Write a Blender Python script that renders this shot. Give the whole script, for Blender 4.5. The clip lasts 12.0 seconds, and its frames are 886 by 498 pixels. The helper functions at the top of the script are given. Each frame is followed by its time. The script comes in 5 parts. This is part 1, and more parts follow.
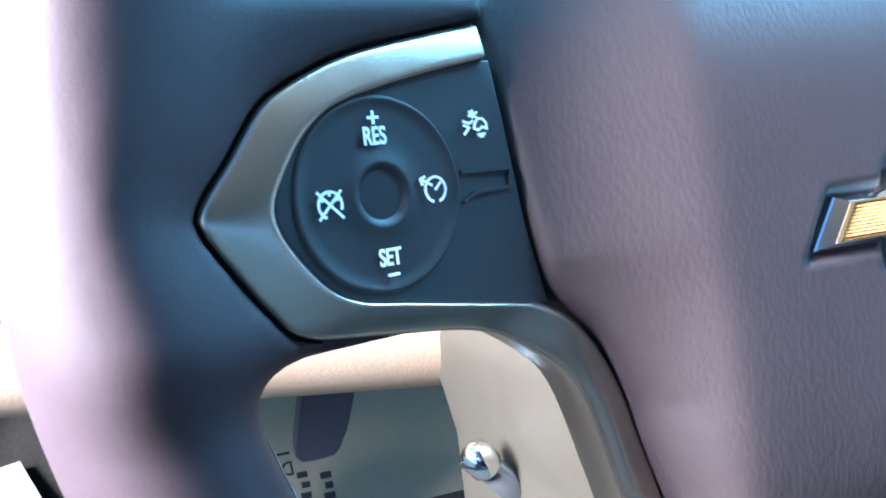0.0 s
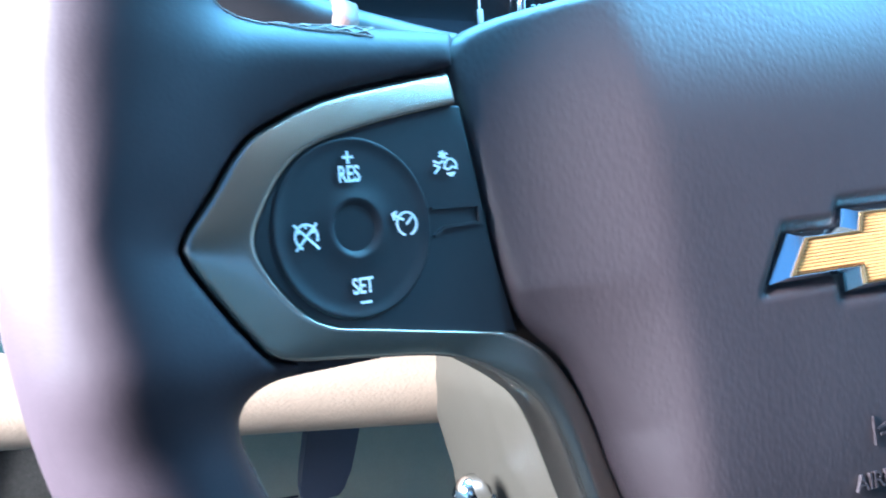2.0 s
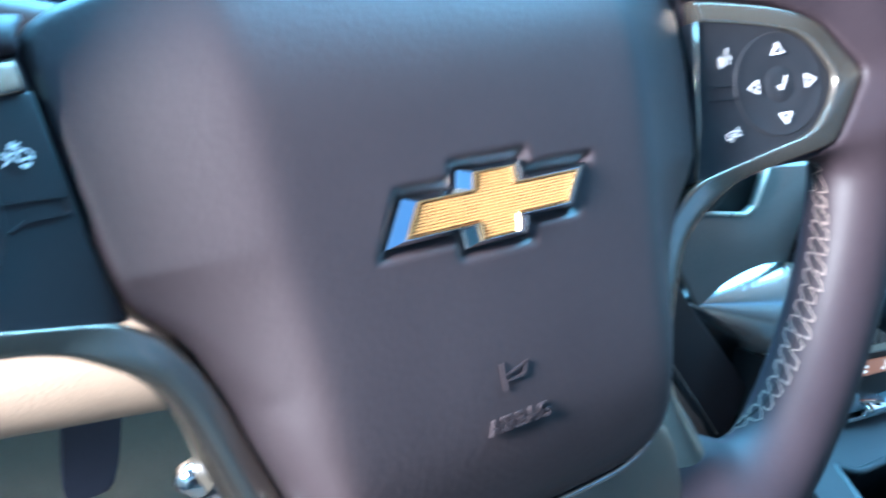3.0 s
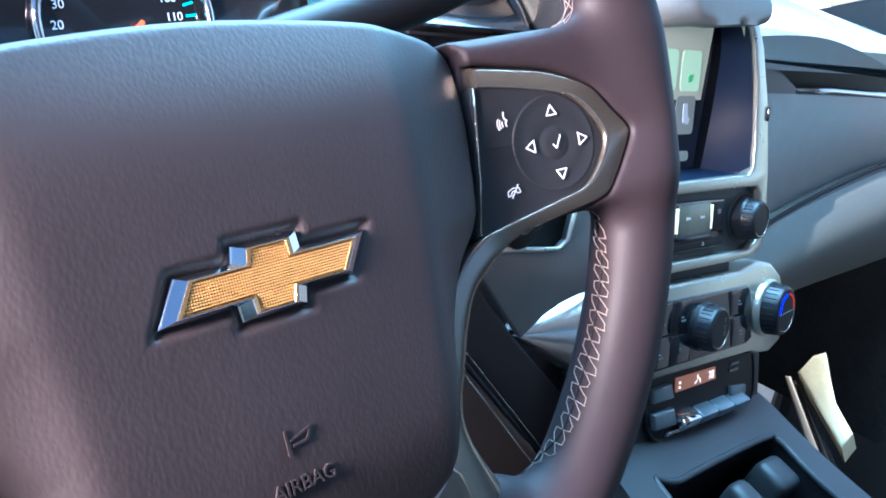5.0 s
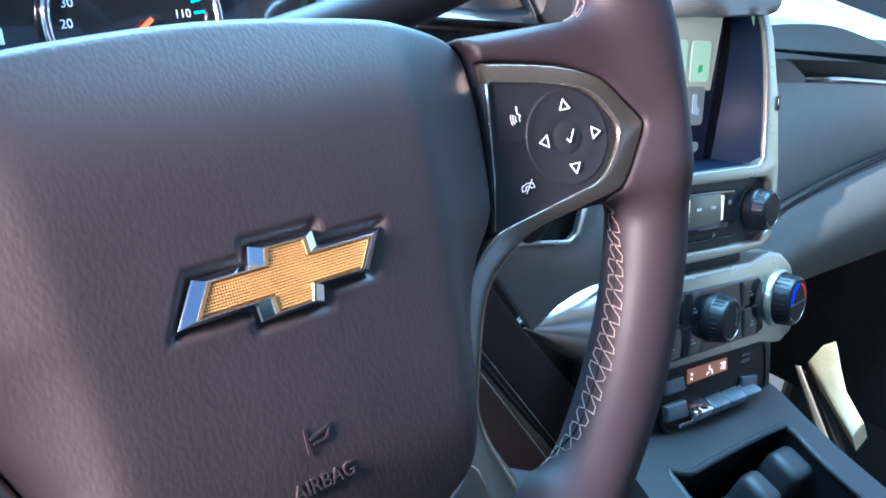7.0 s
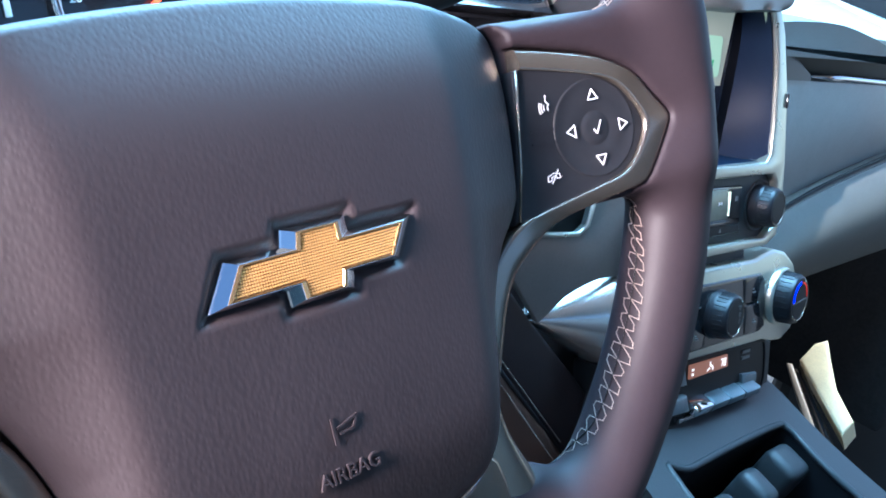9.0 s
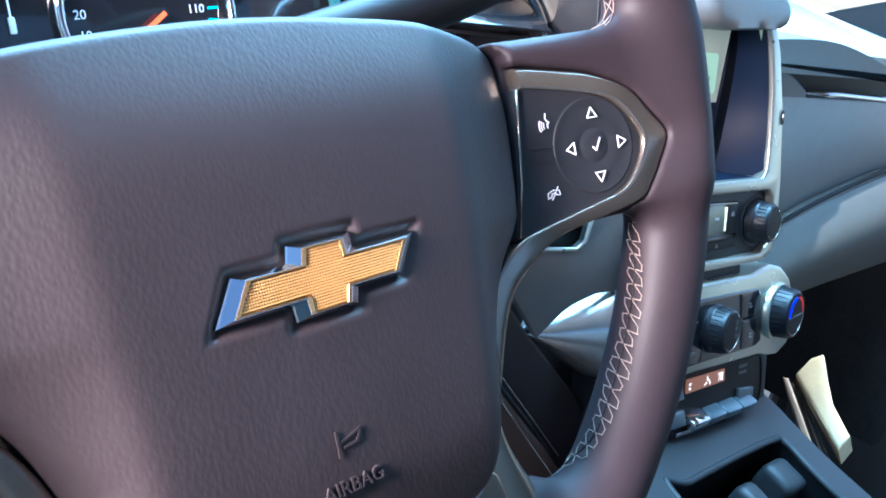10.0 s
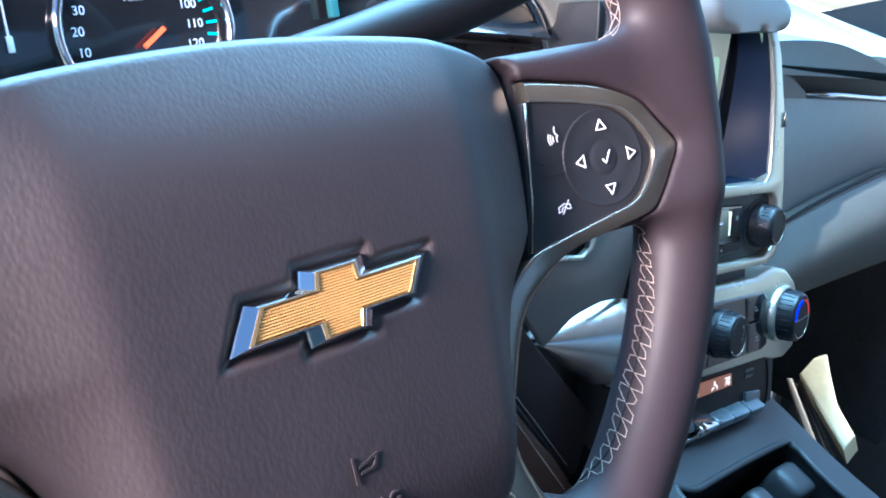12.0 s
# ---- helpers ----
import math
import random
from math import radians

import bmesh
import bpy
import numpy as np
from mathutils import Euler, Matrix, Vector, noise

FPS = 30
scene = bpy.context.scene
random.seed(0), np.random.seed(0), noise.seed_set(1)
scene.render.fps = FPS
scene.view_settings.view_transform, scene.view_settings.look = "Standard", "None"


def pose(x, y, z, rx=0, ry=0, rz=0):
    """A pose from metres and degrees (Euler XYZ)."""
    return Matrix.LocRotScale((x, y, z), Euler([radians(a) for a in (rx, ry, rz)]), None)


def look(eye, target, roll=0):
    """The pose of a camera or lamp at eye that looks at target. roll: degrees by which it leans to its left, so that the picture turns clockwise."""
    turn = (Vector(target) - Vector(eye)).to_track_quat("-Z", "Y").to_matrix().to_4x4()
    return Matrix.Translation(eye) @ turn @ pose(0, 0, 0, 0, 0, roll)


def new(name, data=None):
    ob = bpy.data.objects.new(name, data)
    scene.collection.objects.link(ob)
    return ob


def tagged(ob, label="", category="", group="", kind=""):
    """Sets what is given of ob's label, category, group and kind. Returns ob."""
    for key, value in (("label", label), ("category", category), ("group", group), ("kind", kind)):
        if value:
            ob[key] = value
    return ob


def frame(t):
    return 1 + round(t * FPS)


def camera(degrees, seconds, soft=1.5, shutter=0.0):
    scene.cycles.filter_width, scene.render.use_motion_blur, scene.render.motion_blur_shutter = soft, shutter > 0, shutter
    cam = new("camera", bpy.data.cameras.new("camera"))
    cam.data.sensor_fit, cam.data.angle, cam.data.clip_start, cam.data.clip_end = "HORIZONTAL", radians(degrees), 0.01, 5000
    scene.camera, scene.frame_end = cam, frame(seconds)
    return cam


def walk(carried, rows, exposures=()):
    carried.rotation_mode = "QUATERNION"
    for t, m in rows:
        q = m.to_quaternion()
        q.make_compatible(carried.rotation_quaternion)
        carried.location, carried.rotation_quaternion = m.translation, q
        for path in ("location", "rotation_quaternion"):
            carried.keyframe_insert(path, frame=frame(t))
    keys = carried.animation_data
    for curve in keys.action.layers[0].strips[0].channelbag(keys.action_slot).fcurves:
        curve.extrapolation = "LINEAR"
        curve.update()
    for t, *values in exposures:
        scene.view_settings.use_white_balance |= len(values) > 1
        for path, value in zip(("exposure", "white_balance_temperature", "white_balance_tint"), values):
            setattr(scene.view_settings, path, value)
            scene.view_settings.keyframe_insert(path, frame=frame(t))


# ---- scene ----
cam = camera(53.7, 12.0, soft=1.8, shutter=0.4)
# the steering wheel's own frame: x to the driver's right, y along the column, z up the wheel's face
WHEEL = pose(0, 0, 0.70, -24, 0, 0) @ pose(0, 0, 0, 0, -7, 0)
# seconds, eye in the wheel's frame, yaw, pitch, roll
PATH = [
    (0.0, -0.1796, -0.1547, 0.0016, -21.31, -4.55, -6.48),
    (0.5, -0.1884, -0.1594, 0.0030, -21.35, -3.09, -4.95),
    (1.0, -0.1883, -0.1582, 0.0037, -20.17, -2.28, -4.52),
    (1.5, -0.1902, -0.1632, 0.0043, -20.15, -2.08, -4.44),
    (2.0, -0.1758, -0.1702, -0.0019, -20.55, -1.38, -6.35),
    (2.5, -0.1614, -0.1803, -0.0125, -22.79, -1.37, -7.42),
    (2.7, -0.1510, -0.1895, -0.0146, -26.28, -2.93, -8.63),
    (3.0, -0.1320, -0.1910, -0.0057, -31.54, -5.48, -10.54),
    (3.5, -0.1146, -0.2171, 0.0016, -37.25, -5.14, -12.49),
    (5.5, -0.1168, -0.2140, 0.0045, -40.48, -6.17, -11.98),
    (6.0, -0.1170, -0.2139, 0.0051, -40.15, -6.34, -12.32),
    (6.5, -0.1190, -0.2122, 0.0051, -40.06, -6.45, -12.44),
    (7.0, -0.1180, -0.2124, 0.0059, -39.88, -6.39, -12.66),
    (9.0, -0.1242, -0.2002, 0.0077, -40.60, -7.26, -11.05),
    (9.5, -0.1260, -0.1997, 0.0092, -40.73, -6.28, -11.08),
    (10.0, -0.1280, -0.2021, 0.0092, -41.01, -6.43, -10.90),
    (10.5, -0.1315, -0.2018, 0.0101, -41.34, -5.22, -11.02),
    (11.0, -0.1359, -0.2012, 0.0104, -40.90, -4.97, -10.64),
    (11.5, -0.1319, -0.2003, 0.0102, -40.21, -5.35, -10.97),
    (12.0, -0.1279, -0.1964, 0.0144, -41.25, -6.27, -11.97),
]
walk(cam, [(t, WHEEL @ pose(x, y, z, 90 + pitch, 0, yaw) @ pose(0, 0, 0, 0, 0, roll)) for t, x, y, z, yaw, pitch, roll in PATH],
     exposures=[(0.0, 2.0, 4450, -8), (0.4, 1.72, 4250, -10), (2.0, 1.72, 4250, -10), (2.5, 1.90, 4250, -10), (3.0, 1.80, 4380, -10), (3.7, 1.50, 4800, -2), (5.2, 1.30, 5020, 6), (12.0, 1.28, 4950, 4)])

# ---- light ----
world = bpy.data.worlds.new("sky_world")
scene.world = world
world.use_nodes = True
wn = world.node_tree.nodes
sky = wn.new("ShaderNodeTexSky")
sky.sky_type = "NISHITA"
sky.sun_disc = False
SUN = Vector((0.55, 0.04, 0.83)).normalized()
sky.sun_elevation = math.asin(SUN.z)
sky.sun_rotation = math.atan2(SUN.x, SUN.y)
world.node_tree.links.new(sky.outputs[0], wn["Background"].inputs[0])
wn["Background"].inputs[1].default_value = 0.085
sun = new("sun", bpy.data.lights.new("sun", "SUN"))
sun.data.energy, sun.data.angle, sun.data.color = 5.0, radians(0.5), (1.0, 0.93, 0.82)
sun.matrix_world = look(SUN * 20, (0, 0, 0))


def sky_panel(name, at, to, w, h, power, color):
    """Daylight of a car opening."""
    ob = new(name, bpy.data.lights.new(name, "AREA"))
    ob.data.shape, ob.data.size, ob.data.size_y, ob.data.energy, ob.data.color = "RECTANGLE", w, h, power, color
    ob.matrix_world = look(at, to)
    return ob


sky_panel("windscreen_daylight", (0.20, 0.32, 1.29), (0.10, 0.0, 0.62), 1.2, 0.60, 28.0, (0.45, 0.78, 1.0))
sky_panel("driver_door_daylight", (-0.54, -0.034, 0.82), (0.0, 0.0, 0.72), 0.14, 0.24, 21.5, (1.0, 0.72, 0.60))

# ---- materials ----


def material(name, color, rough=0.5, metal=0.0, grain=0.0, grain_size=0.001, vary=0.12, vary_size=0.02, coat=0.0, rough_vary=0.06,
             grain_kind="noise", spec=0.5, sheen=0.0, stretch=1.0):
    """A principled surface with colour and gloss that vary at two scales and a fine relief."""
    m = bpy.data.materials.new(name)
    m.use_nodes = True
    nt = m.node_tree
    b = nt.nodes["Principled BSDF"]
    co = nt.nodes.new("ShaderNodeTexCoord")
    n1, n2 = nt.nodes.new("ShaderNodeTexNoise"), nt.nodes.new("ShaderNodeTexNoise")
    n1.inputs["Scale"].default_value, n1.inputs["Detail"].default_value = 1 / vary_size, 4
    n2.inputs["Scale"].default_value, n2.inputs["Detail"].default_value = 9 / vary_size, 3
    for n in (n1, n2):
        nt.links.new(co.outputs["Object"], n.inputs["Vector"])
    add = nt.nodes.new("ShaderNodeMath")
    add.operation = "ADD"
    nt.links.new(n1.outputs["Fac"], add.inputs[0]), nt.links.new(n2.outputs["Fac"], add.inputs[1])
    ramp = nt.nodes.new("ShaderNodeMapRange")
    ramp.inputs["From Min"].default_value, ramp.inputs["From Max"].default_value = 0.6, 1.4
    ramp.inputs["To Min"].default_value, ramp.inputs["To Max"].default_value = 1 - vary, 1 + vary
    nt.links.new(add.outputs[0], ramp.inputs[0])
    mul = nt.nodes.new("ShaderNodeMix")
    mul.data_type, mul.blend_type = "RGBA", "MULTIPLY"
    mul.inputs[0].default_value = 1.0
    mul.inputs[6].default_value = (*color, 1)
    nt.links.new(ramp.outputs[0], mul.inputs[7])
    nt.links.new(mul.outputs[2], b.inputs["Base Color"])
    rr = nt.nodes.new("ShaderNodeMapRange")
    rr.inputs["To Min"].default_value, rr.inputs["To Max"].default_value = max(0.02, rough - rough_vary), min(1, rough + rough_vary)
    nt.links.new(n1.outputs["Fac"], rr.inputs[0])
    nt.links.new(rr.outputs[0], b.inputs["Roughness"])
    b.inputs["Metallic"].default_value = metal
    b.inputs["Coat Weight"].default_value = coat
    b.inputs["Specular IOR Level"].default_value = spec
    b.inputs["Sheen Weight"].default_value = sheen
    if grain:
        if grain_kind == "leather":
            g = nt.nodes.new("ShaderNodeTexVoronoi")
            g.feature = "SMOOTH_F1"
            g.inputs["Scale"].default_value = 1 / grain_size
            out = g.outputs["Distance"]
        else:
            g = nt.nodes.new("ShaderNodeTexNoise")
            g.inputs["Scale"].default_value, g.inputs["Detail"].default_value = 1 / grain_size, 2
            out = g.outputs["Fac"]
        long = nt.nodes.new("ShaderNodeMapping")
        long.inputs["Scale"].default_value = (1, 1, stretch)
        nt.links.new(co.outputs["Object"], long.inputs["Vector"])
        nt.links.new(long.outputs[0], g.inputs["Vector"])
        bump = nt.nodes.new("ShaderNodeBump")
        bump.inputs["Strength"].default_value = grain
        bump.inputs["Distance"].default_value = grain_size * 0.5
        nt.links.new(out, bump.inputs["Height"])
        nt.links.new(bump.outputs[0], b.inputs["Normal"])
    return m


def glowing(name, color, strength):
    m = bpy.data.materials.new(name)
    m.use_nodes = True
    b = m.node_tree.nodes["Principled BSDF"]
    b.inputs["Base Color"].default_value = (*color, 1)
    b.inputs["Emission Color"].default_value = (*color, 1)
    b.inputs["Emission Strength"].default_value = strength
    b.inputs["Roughness"].default_value = 0.5
    return m


LEATHER = material("wheel_leather", (0.027, 0.0195, 0.0235), 0.53, grain=0.07, grain_size=0.0008, vary=0.10, vary_size=0.03, grain_kind="leather", spec=0.26)
COVER = material("airbag_cover_vinyl", (0.029, 0.0222, 0.0245), 0.46, grain=0.18, grain_size=0.0011, vary=0.10, vary_size=0.03, grain_kind="leather", stretch=0.55)
SATIN = material("satin_dark_metal", (0.36, 0.315, 0.26), 0.24, 0.9, vary=0.04)
SILVER = material("satin_silver_paint", (0.62, 0.63, 0.55), 0.28, 0.8, vary=0.02, rough_vary=0.02)
CHROME = material("chrome", (0.80, 0.81, 0.82), 0.07, 1.0, vary=0.03, rough_vary=0.02)
BUTTON = material("button_black_rubber", (0.018, 0.019, 0.023), 0.50, grain=0.04, grain_size=0.0004, vary=0.10, spec=0.36)
GLOSS = material("gloss_black_plastic", (0.012, 0.013, 0.016), 0.12, vary=0.08, coat=0.5)
BLACK = material("matt_black_plastic", (0.010, 0.010, 0.012), 0.45, grain=0.08, grain_size=0.0008, vary=0.12, spec=0.28)
DARK = material("dark_grey_soft_plastic", (0.028, 0.030, 0.033), 0.50, grain=0.15, grain_size=0.0012, vary=0.10, grain_kind="leather")
GREY = material("mid_grey_soft_plastic", (0.22, 0.22, 0.215), 0.5, grain=0.12, grain_size=0.0012, vary=0.08, grain_kind="leather")
PALE = material("pale_grey_plastic", (0.166, 0.158, 0.155), 0.5, grain=0.1, grain_size=0.0012, vary=0.06)
BEIGE = material("beige_grained_plastic", (0.28, 0.215, 0.155), 0.55, grain=0.2, grain_size=0.0014, vary=0.08, grain_kind="leather")
BROWN = material("brown_stitched_leather", (0.10, 0.055, 0.04), 0.5, grain=0.2, grain_size=0.0012, vary=0.12, grain_kind="leather")
FOOTCARPET = material("dark_grey_carpet", (0.075, 0.072, 0.066), 0.95, grain=0.7, grain_size=0.003, vary=0.25, vary_size=0.05, spec=0.1)
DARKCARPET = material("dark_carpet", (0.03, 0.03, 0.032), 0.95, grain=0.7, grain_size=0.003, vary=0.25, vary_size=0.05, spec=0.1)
THREAD = material("light_grey_thread", (0.31, 0.25, 0.215), 0.7, vary=0.15, vary_size=0.002)
WHITE = material("white_print", (0.85, 0.86, 0.88), 0.5, vary=0.05)
PAPER = material("kraft_paper", (0.42, 0.37, 0.26), 0.8, grain=0.05, grain_size=0.004, vary=0.06)
INK = material("black_ink", (0.03, 0.03, 0.035), 0.7)
GLASS_DARK = material("screen_glass", (0.02, 0.022, 0.03), 0.06, vary=0.03, coat=1.0, rough_vary=0.02)
ORANGE = glowing("orange_needle", (1.0, 0.09, 0.02), 0.8)
CYAN = glowing("cyan_marks", (0.02, 0.55, 0.65), 0.6)
ASPHALT = material("asphalt", (0.06, 0.06, 0.06), 0.9, grain=0.6, grain_size=0.01, vary=0.2, vary_size=0.3)
PAINT = material("car_paint", (0.35, 0.36, 0.38), 0.25, 0.3, coat=1.0)


GOLD = material("dark_gold", (0.40, 0.18, 0.05), 0.45, 0.5, vary=0.06)
STUD = material("gold_stud", (0.84, 0.50, 0.17), 0.38, 0.45, vary=0.10, vary_size=0.004)

# ---- builders ----


def link(name, me, mat, parent=None, label="", smooth=True, local=None):
    """One mesh object, under a thing or a part; local: its pose in the parent's frame."""
    me.materials.append(mat)
    for p in me.polygons:
        p.use_smooth = smooth
    ob = new(name, me)
    if parent:
        ob.parent = parent
    if local:
        ob.matrix_local = local
    if label:
        ob["label"] = label
    return ob


def part(name, bm, mat, parent=None, label="", smooth=False, local=None):
    bmesh.ops.recalc_face_normals(bm, faces=bm.faces)
    me = bpy.data.meshes.new(name)
    bm.to_mesh(me)
    bm.free()
    return link(name, me, mat, parent, label, smooth, local)


def thing(name, label, category, at=None, group="", kind=""):
    ob = new(name)
    ob.empty_display_size = 0.02
    if at:
        ob.matrix_world = at
    return tagged(ob, label, category, group, kind)


def smoothed(me, degrees=35):
    """Smooth shading with sharp edges past an angle."""
    bm = bmesh.new()
    bm.from_mesh(me)
    for e in bm.edges:
        e.smooth = len(e.link_faces) == 2 and e.calc_face_angle(0) < radians(degrees)
    bm.to_mesh(me)
    bm.free()


def soft(ob, degrees=35):
    for p in ob.data.polygons:
        p.use_smooth = True
    smoothed(ob.data, degrees)
    return ob


def box_bm(size, bevel=0.0, at=(0, 0, 0), segments=2):
    bm = bmesh.new()
    bmesh.ops.create_cube(bm, size=1, matrix=Matrix.Translation(at) @ Matrix.Diagonal((*size, 1)))
    if bevel:
        bmesh.ops.bevel(bm, geom=bm.edges[:], offset=bevel, segments=segments, affect="EDGES", profile=0.5)
    return bm


def box(name, size, at, mat, parent=None, bevel=0.002, label="", turn=(0, 0, 0)):
    ob = part(name, box_bm(size, bevel), mat, parent, label, local=pose(*at, *turn))
    return soft(ob)


def curve_points(points, n=60, closed=False):
    """A Catmull-Rom line through points, resampled evenly."""
    p = np.array(points, float)
    q = np.vstack([p[-1], p, p[0], p[1]]) if closed else np.vstack([2 * p[0] - p[1], p, 2 * p[-1] - p[-2]])
    out = []
    for i in range(1, len(q) - 2):
        a, b, c, d = q[i - 1:i + 3]
        for t in np.linspace(0, 1, 12, endpoint=False):
            out.append(0.5 * (2 * b + (c - a) * t + (2 * a - 5 * b + 4 * c - d) * t ** 2 + (3 * b - a - 3 * c + d) * t ** 3))
    out.append(p[0] if closed else p[-1])
    out = np.array(out)
    run = np.r_[0, np.cumsum(np.linalg.norm(np.diff(out, axis=0), axis=1))]
    at = np.linspace(0, run[-1], n + 1)
    r = np.stack([np.interp(at, run, out[:, k]) for k in range(out.shape[1])], 1)
    return r[:-1] if closed else r


def prism_bm(outline, y_front, y_back, bevel=0.0, segments=3):
    """A plate with this outline in x and z, from y_front (towards the driver) to y_back, its front edge rounded."""
    bm = bmesh.new()
    vs = [bm.verts.new((x, y_back, z)) for x, z in outline]
    f = bm.faces.new(vs)
    top = bmesh.ops.extrude_face_region(bm, geom=[f])
    moved = [g for g in top["geom"] if isinstance(g, bmesh.types.BMVert)]
    for v in moved:
        v.co.y = y_front
    if bevel:
        edges = [e for e in bm.edges if all(v in moved for v in e.verts)]
        bmesh.ops.bevel(bm, geom=edges, offset=bevel, segments=segments, affect="EDGES", profile=0.5)
    return bm


def tube_bm(points, radius, sides=10, closed=False):
    """A round bar along points; radius: one number or one for each point."""
    p = [Vector(q) for q in points]
    n = len(p)
    rad = [float(r) for r in radius] if hasattr(radius, "__len__") else [radius] * n
    bm = bmesh.new()
    rings = []
    up = None
    for i in range(n):
        a, b = p[i - 1] if (i or closed) else p[i], p[(i + 1) % n] if (i < n - 1 or closed) else p[i]
        t = (b - a).normalized()
        if up is None:
            up = t.orthogonal().normalized()
        up = (up - t * up.dot(t)).normalized()
        side = t.cross(up)
        rings.append([bm.verts.new(p[i] + rad[i] * (math.cos(2 * math.pi * k / sides) * up + math.sin(2 * math.pi * k / sides) * side)) for k in range(sides)])
    for i in range(n if closed else n - 1):
        r, s = rings[i], rings[(i + 1) % n]
        for k in range(sides):
            bm.faces.new((r[k], r[(k + 1) % sides], s[(k + 1) % sides], s[k]))
    if not closed:
        bm.faces.new(rings[0]), bm.faces.new(rings[-1])
    return bm


def threads_bm(lines, radii, sides=5):
    """Many thin round threads in one mesh."""
    bm = bmesh.new()
    me = bpy.data.meshes.new("thread")
    for line, r in zip(lines, radii):
        one = tube_bm(line, r, sides)
        one.to_mesh(me)
        one.free()
        bm.from_mesh(me)
    bpy.data.meshes.remove(me)
    return bm


def lathe_bm(profile, sides=48):
    """Radius and height pairs turned round the y axis; height runs towards the driver."""
    bm = bmesh.new()
    rings = []
    for r, h in profile:
        if r < 1e-6:
            rings.append([bm.verts.new((0, -h, 0))])
        else:
            rings.append([bm.verts.new((r * math.cos(a), -h, r * math.sin(a))) for a in np.linspace(0, 2 * math.pi, sides, endpoint=False)])
    for a, b in zip(rings, rings[1:]):
        for k in range(sides):
            j = (k + 1) % sides
            q = [a[k % len(a)], a[j % len(a)], b[j % len(b)], b[k % len(b)]]
            q = list(dict.fromkeys(q))
            if len(q) > 2:
                bm.faces.new(q)
    return bm


def outline_distance(px, pz, poly):
    """Signed distance (inside: minus) of points to a closed outline."""
    if px.ndim == 3:
        return np.broadcast_to(outline_distance(px[:, 0, :], pz[:, 0, :], poly)[:, None, :], px.shape)
    d = np.full(px.shape, 1e9)
    inside = np.zeros(px.shape, bool)
    for (ax, az), (bx, bz) in zip(poly, np.roll(poly, -1, axis=0)):
        ex, ez = bx - ax, bz - az
        t = np.clip(((px - ax) * ex + (pz - az) * ez) / (ex * ex + ez * ez + 1e-18), 0, 1)
        d = np.minimum(d, (px - ax - t * ex) ** 2 + (pz - az - t * ez) ** 2)
        if abs(ez) > 1e-12:
            inside ^= ((az > pz) != (bz > pz)) & (px < ex * (pz - az) / ez + ax)
    return np.where(inside, -1, 1) * np.sqrt(d)


def blend(a, b, k):
    """Smooth union of two distance fields."""
    h = np.clip(0.5 + 0.5 * (b - a) / k, 0, 1)
    return b * (1 - h) + a * h - k * h * (1 - h)


def field_mesh(name, f, lo, hi, step):
    """The surface f = 0 as a smooth mesh (surface nets, vertices drawn onto the surface)."""
    ax = [np.arange(a, b + step, step) for a, b in zip(lo, hi)]
    g = np.meshgrid(*ax, indexing="ij")
    v = f(*g)
    ins = v < 0
    nx, ny, nz = v.shape
    acc, cnt = np.zeros((nx - 1, ny - 1, nz - 1, 3)), np.zeros((nx - 1, ny - 1, nz - 1))
    quads = []
    for axis in range(3):
        sl0, sl1 = [slice(None)] * 3, [slice(None)] * 3
        sl0[axis], sl1[axis] = slice(0, -1), slice(1, None)
        a, b = v[tuple(sl0)], v[tuple(sl1)]
        i = np.argwhere((a < 0) != (b < 0))
        fa, fb = a[tuple(i.T)], b[tuple(i.T)]
        t = fa / (fa - fb)
        p = np.stack([ax[k][i[:, k]] for k in range(3)], 1)
        p[:, axis] += t * step
        o1, o2 = [k for k in range(3) if k != axis]
        ok = np.ones(len(i), bool)
        cells = []
        for d1, d2 in ((0, 0), (-1, 0), (-1, -1), (0, -1)):
            c = i.copy()
            c[:, o1] += d1
            c[:, o2] += d2
            ok &= (c >= 0).all(1) & (c < np.array(cnt.shape)).all(1)
            cells.append(c)
        for c in cells:
            c = c[ok]
            np.add.at(acc, tuple(c.T), p[ok])
            np.add.at(cnt, tuple(c.T), 1)
        flip = (fa[ok] < 0) ^ (axis == 1)
        q = np.stack([c[ok] for c in cells], 1)
        q[flip] = q[flip][:, ::-1]
        quads.append(q)
    ids = np.full(cnt.shape, -1)
    used = cnt > 0
    ids[used] = np.arange(used.sum())
    verts = acc[used] / cnt[used][:, None]
    for _ in range(3):
        h = step * 0.2
        val = f(*verts.T)
        grad = np.stack([(f(*(verts + h * e).T) - f(*(verts - h * e).T)) / (2 * h) for e in np.eye(3)], 1)
        move = grad * (val / np.maximum((grad ** 2).sum(1), 0.25))[:, None]
        verts -= np.clip(move, -0.6 * step, 0.6 * step)
    faces = np.concatenate(quads).reshape(-1, 3)
    faces = ids[tuple(faces.T)].reshape(-1, 4)
    me = bpy.data.meshes.new(name)
    me.from_pydata(verts.tolist(), [], faces[:, ::-1].tolist())
    me.update()
    return me


